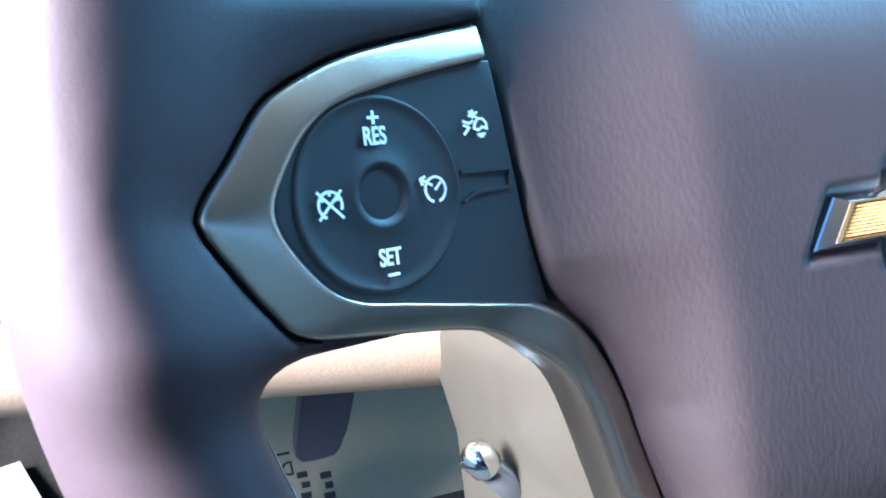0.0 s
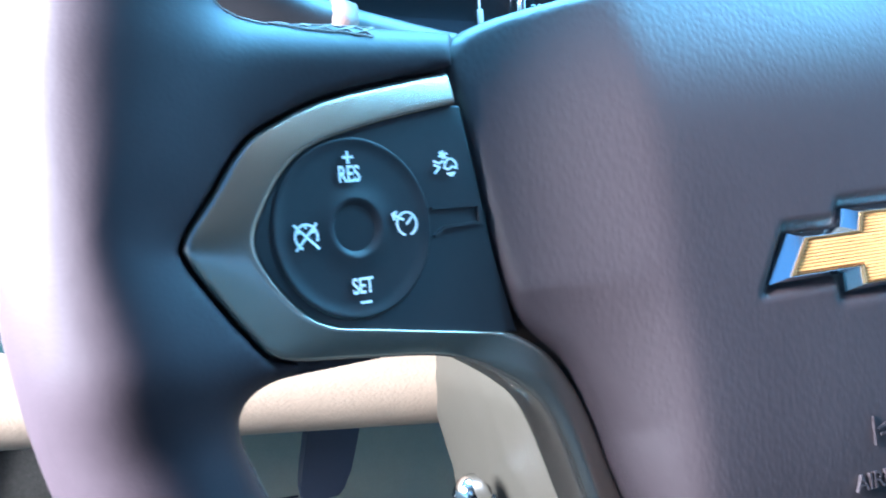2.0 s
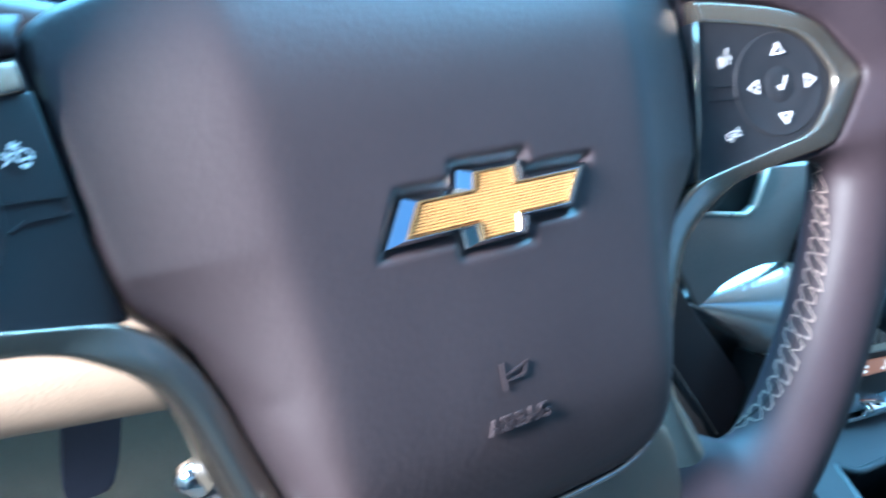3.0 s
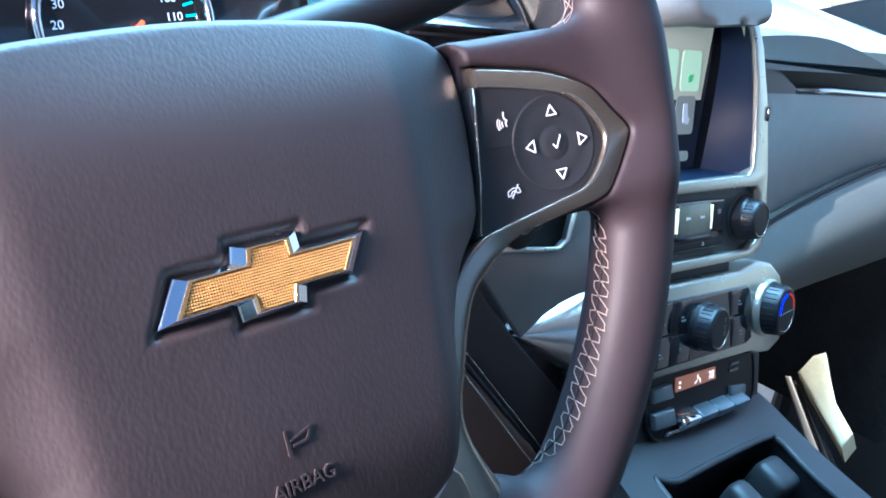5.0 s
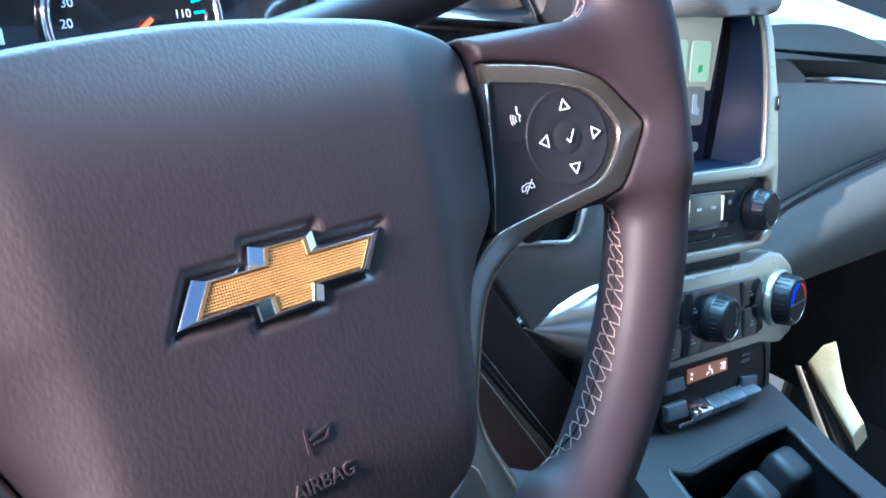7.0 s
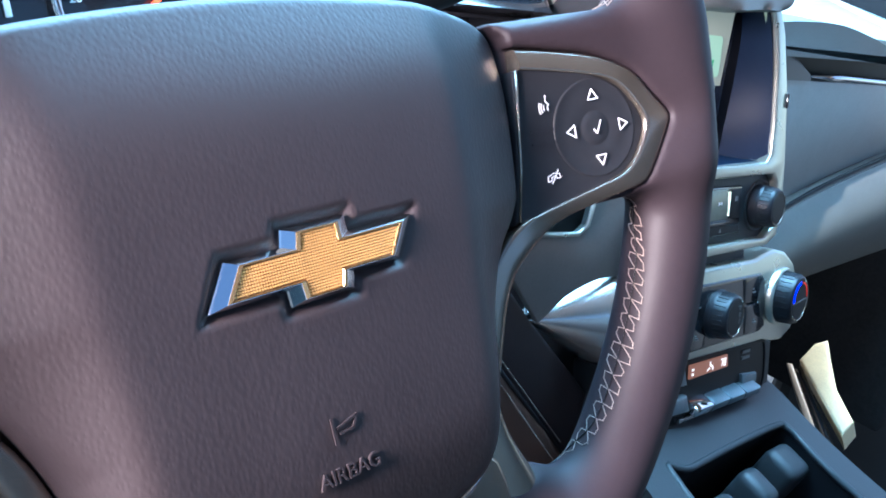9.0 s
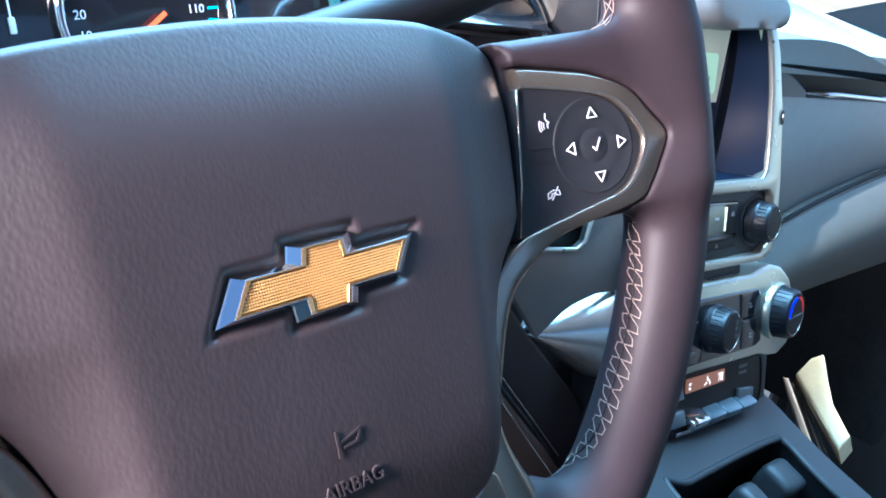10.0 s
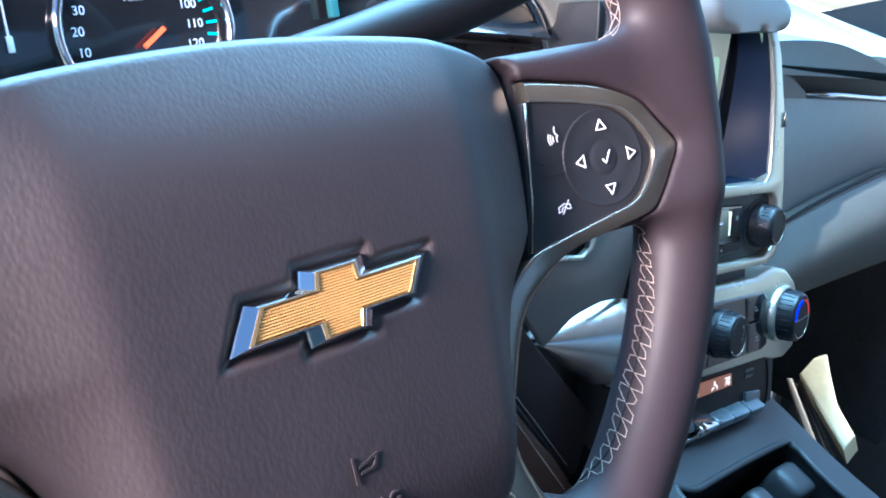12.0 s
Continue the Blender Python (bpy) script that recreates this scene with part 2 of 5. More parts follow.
def text_mesh(words, size, depth=0.0002, squeeze=1.0, bold=0.0):
    """Flat lettering that faces the driver (-y), centred."""
    c = bpy.data.curves.new("words", "FONT")
    c.body, c.size, c.offset, c.extrude, c.align_x, c.align_y = words, size, size * bold, depth, "CENTER", "CENTER"
    ob = bpy.data.objects.new("words", c)
    scene.collection.objects.link(ob)
    me = bpy.data.meshes.new_from_object(ob.evaluated_get(bpy.context.evaluated_depsgraph_get()))
    bpy.data.objects.remove(ob)
    me.transform(Matrix.Rotation(radians(90), 4, "X") @ Matrix.Diagonal((squeeze, 1, 1, 1)))
    return me


def strokes_bm(lines, width, depth=0.0002):
    """Printed lines in x and z as thin flat bars."""
    bm = bmesh.new()
    for line in lines:
        for (ax, az), (bx, bz) in zip(line, line[1:]):
            d = Vector((bx - ax, 0, bz - az))
            if d.length < 1e-7:
                continue
            s = Vector((-d.z, 0, d.x)).normalized() * width / 2
            e = d.normalized() * width * 0.3
            a, b = Vector((ax, 0, az)) - e, Vector((bx, 0, bz)) + e
            quad = [a + s, b + s, b - s, a - s]
            lowv = [bm.verts.new(q) for q in quad]
            topv = [bm.verts.new(q + Vector((0, -depth, 0))) for q in quad]
            bm.faces.new(topv), bm.faces.new(lowv[::-1])
            for k in range(4):
                bm.faces.new((lowv[k], lowv[(k + 1) % 4], topv[(k + 1) % 4], topv[k]))
    return bm


def arc(cx, cz, r, a0, a1, n=14):
    return [(cx + r * math.cos(radians(a)), cz + r * math.sin(radians(a))) for a in np.linspace(a0, a1, n)]


# ---- the steering wheel ----
SLOPE, PAD_X = -0.275, 0.13   # the button pads stand towards the driver at their outer ends
wheel = thing("steering_wheel", "dark brown leather steering wheel with white cross stitching and button pads", "steering wheel", WHEEL)


def pad_y(x):
    return SLOPE * (np.abs(x) - PAD_X)


TRIM_OUT = [(0.1036, 0.0319), (0.1125, 0.0305), (0.1330, 0.0262), (0.1460, 0.0208), (0.1520, 0.0165), (0.1580, 0.0085), (0.1638, 0.0010), (0.1638, -0.0028),
            (0.1595, -0.0100), (0.1540, -0.0180), (0.1480, -0.0236), (0.1310, -0.0264), (0.1130, -0.0292), (0.1010, -0.0335)]
TRIM_LEG_OUT = [(0.0925, -0.0385), (0.0850, -0.0500), (0.0785, -0.0690), (0.0740, -0.0850), (0.0755, -0.0970), (0.0800, -0.1070), (0.0870, -0.1200), (0.0960, -0.1400)]
TRIM_LEG_IN = [(0.0500, -0.1400), (0.0560, -0.1130), (0.0612, -0.0960), (0.0640, -0.0800), (0.0695, -0.0640), (0.0755, -0.0470), (0.0835, -0.0345), (0.0905, -0.0278)]
TRIM_IN = [(0.0925, -0.0272), (0.1268, -0.0208), (0.1370, -0.0188), (0.1433, -0.0150), (0.1492, -0.0072), (0.1512, -0.0005), (0.1480, 0.0065), (0.1432, 0.0128),
           (0.1363, 0.0172), (0.1212, 0.0212), (0.1030, 0.0246)]
trim_out = curve_points(TRIM_OUT, 70)
trim_in = curve_points(TRIM_IN, 60)
leg_out, leg_in = curve_points(TRIM_LEG_OUT, 36), curve_points(TRIM_LEG_IN, 36)
UPPER = np.vstack([trim_out, [(0.0925, -0.0330), (0.0860, -0.0300), (0.0900, 0.0330)]])
PANEL = np.vstack([trim_in, [(0.1012, 0.0246), (0.0992, 0.0110), (0.0962, -0.0090), (0.0918, -0.0278)]])
AIRBAG_HALF = [(0.045, 0.0518), (0.078, 0.0473), (0.0950, 0.0428), (0.1012, 0.0362), (0.1006, 0.0300), (0.0986, 0.0137), (0.0966, 0.0), (0.0946, -0.0120), (0.0905, -0.0250),
               (0.0806, -0.0355), (0.0736, -0.0510), (0.0690, -0.0650), (0.0636, -0.0800), (0.0606, -0.0920), (0.0540, -0.1010), (0.0420, -0.1062), (0.0200, -0.1072)]
AIRBAG = curve_points([(0.0, 0.0542)] + AIRBAG_HALF + [(0.0, -0.1072)] + [(-x, z) for x, z in AIRBAG_HALF[::-1]], 130, closed=True)
RIM_Z, RIM_R, RIM_W, RIM_Y, RIM_LEAN = 0.0027, 0.1794, 0.0172, 0.0024, -0.106


def leather_field(x, y, z):
    rim = np.sqrt((np.hypot(x, z - RIM_Z) - RIM_R) ** 2 + ((y - RIM_Y - RIM_LEAN * z)) ** 2) - RIM_W
    ax = np.abs(x)
    front = pad_y(x)
    # side spokes: a rounded slab that follows the pads' slope
    qx, qz, qy = np.abs(ax - 0.130) - 0.052, np.abs(z - 0.0072) - 0.0352, np.abs(y - front - 0.0115) - 0.0125
    r = 0.010
    q = [np.maximum(k + r, 0) for k in (qx, qy, qz)]
    slab = np.sqrt(q[0] ** 2 + q[1] ** 2 + q[2] ** 2) + np.minimum(np.maximum(np.maximum(qx, qy), qz) + r, 0) - r
    f = blend(rim, slab, 0.014)
    # the lower spoke's leather at the bottom of the rim
    bx, bz, by = ax - 0.090, np.abs(z + 0.150) - 0.036, np.abs(y - 0.026) - 0.011
    q = [np.maximum(k + 0.009, 0) for k in (bx, by, bz)]
    low = np.sqrt(q[0] ** 2 + q[1] ** 2 + q[2] ** 2) + np.minimum(np.maximum(np.maximum(bx, by), bz) + 0.009, 0) - 0.009
    f = blend(f, low, 0.030)
    # seat for the metal trim: level with it, with a narrow seam round it
    s = np.full(x.shape, 1.0)
    zone = (slab < 0.025) & (ax > 0.085) & (ax < 0.188) & (np.abs(z) < 0.06)
    s[zone] = outline_distance(ax[zone], z[zone], UPPER)
    f = -blend(-f, -0.7 * ((front - y) + 0.0006 - 0.60 * np.maximum(s, 0)), 0.004)
    f = np.maximum(f, -np.maximum(s - 0.0009, (y - front) - 0.006))
    # a gap beside the airbag cover
    gap = np.full(x.shape, 1.0)
    zone = (ax < 0.128) & (z > -0.06) & (z < 0.085)
    gap[zone] = outline_distance(ax[zone], z[zone], AIRBAG)
    f = -blend(-f, -0.7 * ((0.0065 - 0.9 * gap) - y), 0.003)
    return np.maximum(f, 0.0008 - gap)


wheel_leather = link("rim_cover", field_mesh("rim_cover", leather_field, (-0.203, -0.048, -0.200), (0.203, 0.046, 0.206), 0.0018), LEATHER, wheel, "dark brown smooth leather")


TIE = [(-0.0336, -0.0057), (-0.0112, -0.0057), (-0.0108, -0.0101), (0.0096, -0.0101), (0.0106, -0.0057), (0.0268, -0.0057),
       (0.0336, 0.0057), (0.0112, 0.0057), (0.0108, 0.0101), (-0.0096, 0.0101), (-0.0106, 0.0057), (-0.0268, 0.0057)]


def inset(poly, d):
    out = []
    n = len(poly)
    for i in range(n):
        a, b, c = (Vector(poly[(i + k) % n]) for k in (-1, 0, 1))
        e, g = (b - a).normalized(), (c - b).normalized()
        n1, n2 = Vector((-e.y, e.x)), Vector((-g.y, g.x))
        out.append(tuple(b + (n1 + n2) * (d / (1 + n1.dot(n2)))))
    return out


RECESS = np.array(inset(TIE, -0.0030))
RECESS[:, 0] = np.clip(RECESS[:, 0], -0.0372, 0.0372)
RECESS = RECESS + (0.0, -0.0180)


def airbag_field(x, y, z):
    s = outline_distance(x, z, AIRBAG)
    k = 0.006
    slope = 0.0021 * np.log1p(np.exp(np.clip((np.abs(x) - 0.0595 - 0.05 * z) / 0.0021, -30, 30)))
    top = 0.009 * np.log1p(np.exp(np.clip((z - 0.027) / 0.009, -30, 30)))
    low = k * np.log1p(np.exp(np.clip((-z - 0.082) / k, -30, 30)))
    front = -0.0055 + (0.36 + 0.39 * np.clip((-z - 0.018) / 0.035, 0, 1)) * slope + 0.46 * top + 0.35 * low + 0.20 * x * x
    # the pocket that the emblem sits in
    pocket = np.full(x.shape, 1.0)
    zone = (np.abs(x) < 0.042) & (np.abs(z + 0.018) < 0.018)
    pocket[zone] = outline_distance(x[zone], z[zone], RECESS)
    front = front + np.clip(-pocket, 0, 0.0026) * 0.95
    r = 0.003 + 0.007 * np.clip((-z - 0.024) / 0.03, 0, 1)
    a, b = s + r, front - y + r
    f = np.minimum(np.maximum(a, b), 0) + np.hypot(np.maximum(a, 0), np.maximum(b, 0)) - r
    return np.maximum(f, y - 0.042)


cover = link("airbag_cover", field_mesh("airbag_cover", airbag_field, (-0.104, -0.014, -0.114), (0.104, 0.046, 0.062), 0.0012), COVER, wheel, "dark grained vinyl airbag cover")


def on_slope(bm, side):
    for v in bm.verts:
        v.co.y += SLOPE * (v.co.x - PAD_X)
        v.co.x *= side
    return bm


def trim_bm(side):
    """The metal frame in cross sections: flat round the buttons, rolled over along the outer side of its leg."""
    top = list(zip(curve_points(TRIM_OUT, 80), curve_points(TRIM_IN[::-1], 80)))
    leg = list(zip(curve_points(TRIM_LEG_OUT, 40), curve_points(TRIM_LEG_IN[::-1], 40)))
    pairs = np.array(top[:-1] + leg[1:])
    for _ in range(3):
        near = pairs[70:92].copy()
        pairs[71:91] = 0.25 * near[:-2] + 0.5 * near[1:-1] + 0.25 * near[2:]
    r = 0.0011
    bm = bmesh.new()
    rows = []
    for o, i in pairs:
        w = np.linalg.norm(i - o)
        crown = 1 - min(1, max(0, (-0.030 - o[1]) / 0.012))
        roll = 0.50 * w * min(1, max(0, (-0.028 - o[1]) / 0.014))
        row = [(0, 0.017)]
        for d in [0, 0.0001, 0.0003, 0.0006, 0.0011] + list(np.linspace(0.0011, w - 0.0011, 11)[1:-1]) + [w - 0.0011, w - 0.0006, w - 0.0003, w - 0.0001, w]:
            e = r - min(r, d, w - d)
            t = max(0, roll - d)
            row.append((d, r - math.sqrt(max(0, r * r - e * e)) + 0.55 * (roll - math.sqrt(max(0, roll * roll - t * t)))))
        row.append((w, 0.017))
        made = []
        for d, sink in row:
            x, z = o + (i - o) * d / w
            k = 1 - d / w
            made.append(bm.verts.new((side * x, SLOPE * (x - PAD_X) - 0.0012 + sink + crown * (0.0003 + 0.0013 * k + 0.0009 * k * k), z)))
        rows.append(made)
    for p, q in zip(rows, rows[1:]):
        for k in range(len(p)):
            j = (k + 1) % len(p)
            bm.faces.new((p[k], p[j], q[j], q[k]))
    bm.faces.new(rows[0]), bm.faces.new(rows[-1])
    return bm


for side in (-1, 1):
    trim = soft(part("spoke_trim", trim_bm(side), SATIN, wheel, "satin dark metal trim frame"), 40)
    bm = prism_bm(PANEL, 0.0008, 0.008, 0.0006)
    panel = soft(part("button_panel", on_slope(bm, side), BUTTON, wheel, "black rubbery button panel"), 40)

# ---- emblem ----
def rings_bm(loops, cap_first=False, cap_last=True):
    """Skin between outlines: each (points in x and z, height towards the driver)."""
    bm = bmesh.new()
    rows = [[bm.verts.new((x, -h, z)) for x, z in pts] for pts, h in loops]
    for a, b in zip(rows, rows[1:]):
        for k in range(len(a)):
            j = (k + 1) % len(a)
            bm.faces.new((a[k], a[j], b[j], b[k]))
    if cap_last:
        bm.faces.new(rows[-1])
    if cap_first:
        bm.faces.new(rows[0][::-1])
    return bm


EMBLEM = pose(0, -0.0040, -0.0180)



def face_inset(d):
    """Inset with broad ends and narrow long sides."""
    return [(x, z / 2.9) for x, z in inset([(x, z * 2.9) for x, z in TIE], d)]


frame_ob = part("emblem", rings_bm([(TIE, -0.001), (TIE, 0.0008), (face_inset(0.0004), 0.0012), (face_inset(0.0036), 0.0028), (face_inset(0.0039), 0.0028), (face_inset(0.0040), 0.0025)]), CHROME, wheel, "chrome emblem frame with a gold mesh face", local=EMBLEM)
part("emblem_border", rings_bm([(face_inset(0.0038), 0.0024), (face_inset(0.0039), 0.0030), (face_inset(0.0050), 0.0031), (face_inset(0.0053), 0.0026)]), material("polished_gold", (0.72, 0.46, 0.20), 0.22, 0.9), frame_ob, "polished gold border")
part("emblem_face", rings_bm([(face_inset(0.0046), 0.0023), (face_inset(0.0047), 0.0026)]), GOLD, frame_ob, "gold face under the mesh")


def studs_bm(outline, pitch, h0, h1):
    """Small four-sided studs in rows inside an outline."""
    bm = bmesh.new()
    g = np.arange(-48, 49) * pitch
    gx, gz = np.meshgrid(g, g)
    inside = outline_distance(gx.ravel(), gz.ravel(), np.array(outline)) < -0.4 * pitch
    for x, z in zip(gx.ravel()[inside], gz.ravel()[inside]):
        low = [bm.verts.new((x + a * 0.40 * pitch, -h0, z + b * 0.40 * pitch)) for a, b in ((-1, -1), (1, -1), (1, 1), (-1, 1))]
        top = [bm.verts.new((x + a * 0.24 * pitch, -h1, z + b * 0.24 * pitch)) for a, b in ((-1, -1), (1, -1), (1, 1), (-1, 1))]
        bm.faces.new(top)
        for k in range(4):
            bm.faces.new((low[k], low[(k + 1) % 4], top[(k + 1) % 4], top[k]))
    return bm


mesh_ob = part("emblem_mesh", studs_bm(face_inset(0.0049), 0.00078, 0.0025, 0.0029), STUD, frame_ob, "gold studded mesh")
tagged(mesh_ob, kind="stuff")

# ---- buttons, print and stitching on the wheel ----
TILT = math.degrees(math.atan(SLOPE))


def pad_pose(x, z, h=0.0):
    """A place on a button pad, h proud of it."""
    side = 1 if x > 0 else -1
    return pose(x, pad_y(x) + 0.0008 - h, z, 0, 0, TILT * side)


def under(ob, parent, place):
    ob.parent = parent
    ob.matrix_local = place
    return ob


def printed(name, panel, place, lines, width=0.00055, label="white printed symbol"):
    return part(name, strokes_bm(lines, width), WHITE, panel, label, local=place)


panels = sorted((o for o in wheel.children if o.name.startswith("button_panel")), key=lambda o: o.data.vertices[0].co.x)
left_panel, right_panel = panels
ring = lathe_bm([(0.0186, -0.002), (0.0184, 0.0002), (0.0181, 0.0006), (0.0177, 0.0007), (0.0172, 0.0004), (0.0150, 0.0003), (0.0110, 0.0003), (0.0074, 0.0005),
                 (0.0064, 0.0009), (0.0057, 0.0009), (0.0049, 0.0002), (0.0040, -0.0005), (0.0020, -0.0009), (0, -0.0010)], 72)
soft(part("cruise_button_ring", ring, BUTTON, left_panel, "round black rocker ring with a dished centre", local=pad_pose(-0.13, 0)), 60)
soft(part("button_divider", strokes_bm([[(-0.0068, 0.0021), (0.0058, 0.0019), (0.0058, -0.0019), (-0.0040, -0.0022), (-0.0068, -0.0038)]], 0.0006, 0.0008), BUTTON, left_panel, "moulded ridge between the buttons", local=pad_pose(-0.1050, 0.0004)), 30)
box("divider_end", (0.0006, 0.0014, 0.0030), (0, 0, 0), SATIN, left_panel, 0.0002).matrix_local = pad_pose(-0.0993, 0.0004)
ring = lathe_bm([(0.0180, -0.002), (0.0178, 0.0001), (0.0175, 0.0003), (0.0171, 0.0004), (0.0166, 0.0002), (0.0120, 0.0002), (0.0068, 0.0003),
                 (0.0062, 0.0001), (0.0057, 0.0004), (0.0030, 0.0005), (0, 0.0005)], 72)
soft(part("menu_button_ring", ring, BUTTON, right_panel, "round black arrow pad with a centre button", local=pad_pose(0.13, 0)), 60)
soft(part("button_divider", strokes_bm([[(-0.0050, 0.0022), (0.0042, 0.0018)], [(-0.0052, -0.0023), (0.0048, -0.0028)]], 0.0006, 0.0007), BUTTON, right_panel, "moulded ridges between the buttons", local=pad_pose(0.1087, 0.0007)), 30)

P = 0.0011
for words, x, z, size in (("RES", -0.1303, 0.0107, 0.0047), ("SET", -0.1299, -0.0118, 0.0045)):
    ob = link("label_" + words.lower(), text_mesh(words, size, 0.0001, 0.70, 0.018), WHITE, left_panel, "white printed word", False)
    ob.matrix_local = pad_pose(x, z, P)
e = 0.0011
printed("plus_sign", left_panel, pad_pose(-0.1303, 0.0142, P), [[(-e, 0), (e, 0)], [(0, -e), (0, e)]])
printed("minus_sign", left_panel, pad_pose(-0.1297, -0.0150, P), [[(-e, 0), (e, 0)]])
r = 0.0024
dial = [arc(0, 0, r, 200, -20, 20), [(0, 0), (0.0013, 0.0011)]] + [[(r * math.cos(radians(a)) * 0.72, r * math.sin(radians(a)) * 0.72), (r * math.cos(radians(a)), r * math.sin(radians(a)))] for a in (150, 90, 30)]
printed("cruise_cancel_symbol", left_panel, pad_pose(-0.1409, -0.0008, P), dial + [arc(0, 0, r, 200, 340, 14)[:5], [(-r, -r), (r, r)], [(-r, r), (r, -r)]], 0.0005)
printed("cruise_symbol", left_panel, pad_pose(-0.1186, -0.0002, P), [arc(0.0003, 0, r, 250, 0, 20), arc(0.0003, 0, r, 0, -70, 10), [(0.0003, 0), (0.0016, 0.0012)], [(-0.0030, 0.0022), (-0.0005, 0.0009)],
                                                                     [(-0.0030, 0.0022), (-0.0020, 0.0026)], [(-0.0030, 0.0022), (-0.0027, 0.0011)]], 0.0005)
printed("collision_alert_symbol", left_panel, pad_pose(-0.1071, 0.0115, P),
        [[(-0.0004, -0.0006), (-0.0001, 0.0004), (0.0008, 0.0013), (0.0020, 0.0012), (0.0028, 0.0003), (0.0029, -0.0008), (0.0018, -0.0004), (0.0006, -0.0010), (-0.0004, -0.0006)], [(0.0004, -0.0019), (0.0022, -0.0018)], [(0.0009, -0.0023), (0.0018, -0.0023)],
         [(-0.0030, 0.0009), (-0.0016, 0.0004), (-0.0006, 0.0009)], [(-0.0030, -0.0016), (-0.0016, -0.0004), (-0.0030, 0.0001)], [(-0.0005, 0.0030), (-0.0006, 0.0015)], [(-0.0015, 0.0019), (0.0006, 0.0025)], [(-0.0013, 0.0027), (0.0003, 0.0016)]], 0.00048)
t = 0.0020
tri = [(-t * 1.1, -t * 0.85), (t * 1.1, -t * 0.85), (0, t * 0.95), (-t * 1.1, -t * 0.85)]
for name, x, z, a in (("arrow_up", 0.1301, 0.0119, 0), ("arrow_down", 0.1299, -0.0117, 180), ("arrow_left", 0.1191, 0.0002, 90), ("arrow_right", 0.1413, -0.0004, -90)):
    ca, sa = math.cos(radians(a)), math.sin(radians(a))
    printed(name, right_panel, pad_pose(x, z, P), [[(p * ca - q * sa, p * sa + q * ca) for p, q in tri]], 0.00042)
printed("check_mark", right_panel, pad_pose(0.1301, -0.0001, P + 0.0002), [[(-0.0018, -0.0004), (-0.0006, -0.0019), (0.0018, 0.0024)]], 0.00045)
printed("voice_symbol", right_panel, pad_pose(0.1100, 0.0115, P), [[(0.0008, 0.0024), (0.0007, 0.0008), (0.0020, -0.0003), (0.0012, -0.0008), (0.0013, -0.0022)], [(0.0009, 0.0030), (0.0011, 0.0026)],
                                                                  arc(0.0012, -0.0012, 0.0016, 215, 145, 8), arc(0.0012, -0.0012, 0.0026, 215, 145, 8), arc(0.0012, -0.0012, 0.0035, 212, 148, 8)], 0.00032)
printed("phone_symbol", right_panel, pad_pose(0.1090, -0.0140, P), [[(-0.0026, -0.0014), (-0.0024, 0.0004), (0, 0.0013), (0.0024, 0.0009), (0.0027, -0.0007), (0.0013, -0.0007), (0.0007, 0.0003), (-0.0008, 0), (-0.0012, -0.0012), (-0.0026, -0.0014)],
                                                                   [(-0.0010, -0.0022), (0.0022, 0.0022)]], 0.00034)

part("panel_edge", tube_bm([(0.1012, pad_y(0.1012) - 0.0005, 0.0245), (0.0990, pad_y(0.099) - 0.0010, 0.0110), (0.0962, pad_y(0.0962) - 0.0010, -0.0090), (0.0925, pad_y(0.0925) - 0.0005, -0.0268)], 0.0005, 8), SATIN, right_panel, "thin bright metal edge", True)

# raised lettering on the cover
me = text_mesh("AIRBAG", 0.0058, 0.0004)
ob = link("airbag_lettering", me, COVER, cover, "raised moulded word", False)
ob.matrix_local = pose(-0.0042, -0.0056, -0.0752, -3, 0, 0)
part("horn_symbol", strokes_bm([[(-0.0040, 0.0034), (-0.0040, -0.0034)], [(-0.0026, 0.0004), (0.0040, 0.0022), (0.0022, -0.0010), (-0.0020, -0.0012)]], 0.0007, 0.0004), COVER, cover,
     "raised moulded horn sign", local=pose(-0.0030, -0.0056, -0.0630, -1, 0, 0))

# lower spoke between the two legs of the trim
bm = prism_bm(curve_points([(-0.062, -0.098), (-0.054, -0.150), (0.054, -0.150), (0.062, -0.098), (0.0, -0.104)], 40, closed=True), 0.0130, 0.034, 0.002)
soft(part("lower_spoke", bm, SATIN, wheel, "satin dark metal lower spoke"))
edge = [(x, z) for x, z in AIRBAG if z < -0.074]
edge = sorted(edge, key=lambda q: q[0])
part("lower_trim_edge", tube_bm([(x * 1.012, 0.0105, z - 0.0012) for x, z in edge], 0.0012, 8), CHROME, wheel, "thin bright edge under the cover", True)



def on_leather(points):
    """Draws points onto the leather's surface and lifts them a little."""
    p = np.array(points)
    for _ in range(6):
        h = 0.0003
        val = leather_field(*p.T)
        g = np.stack([(leather_field(*(p + h * e).T) - leather_field(*(p - h * e).T)) / (2 * h) for e in np.eye(3)], 1)
        p = p - np.clip(g * (val / np.maximum((g ** 2).sum(1), 0.3))[:, None], -0.004, 0.004)
    g /= np.linalg.norm(g, axis=1)[:, None]
    return p + 0.00025 * g


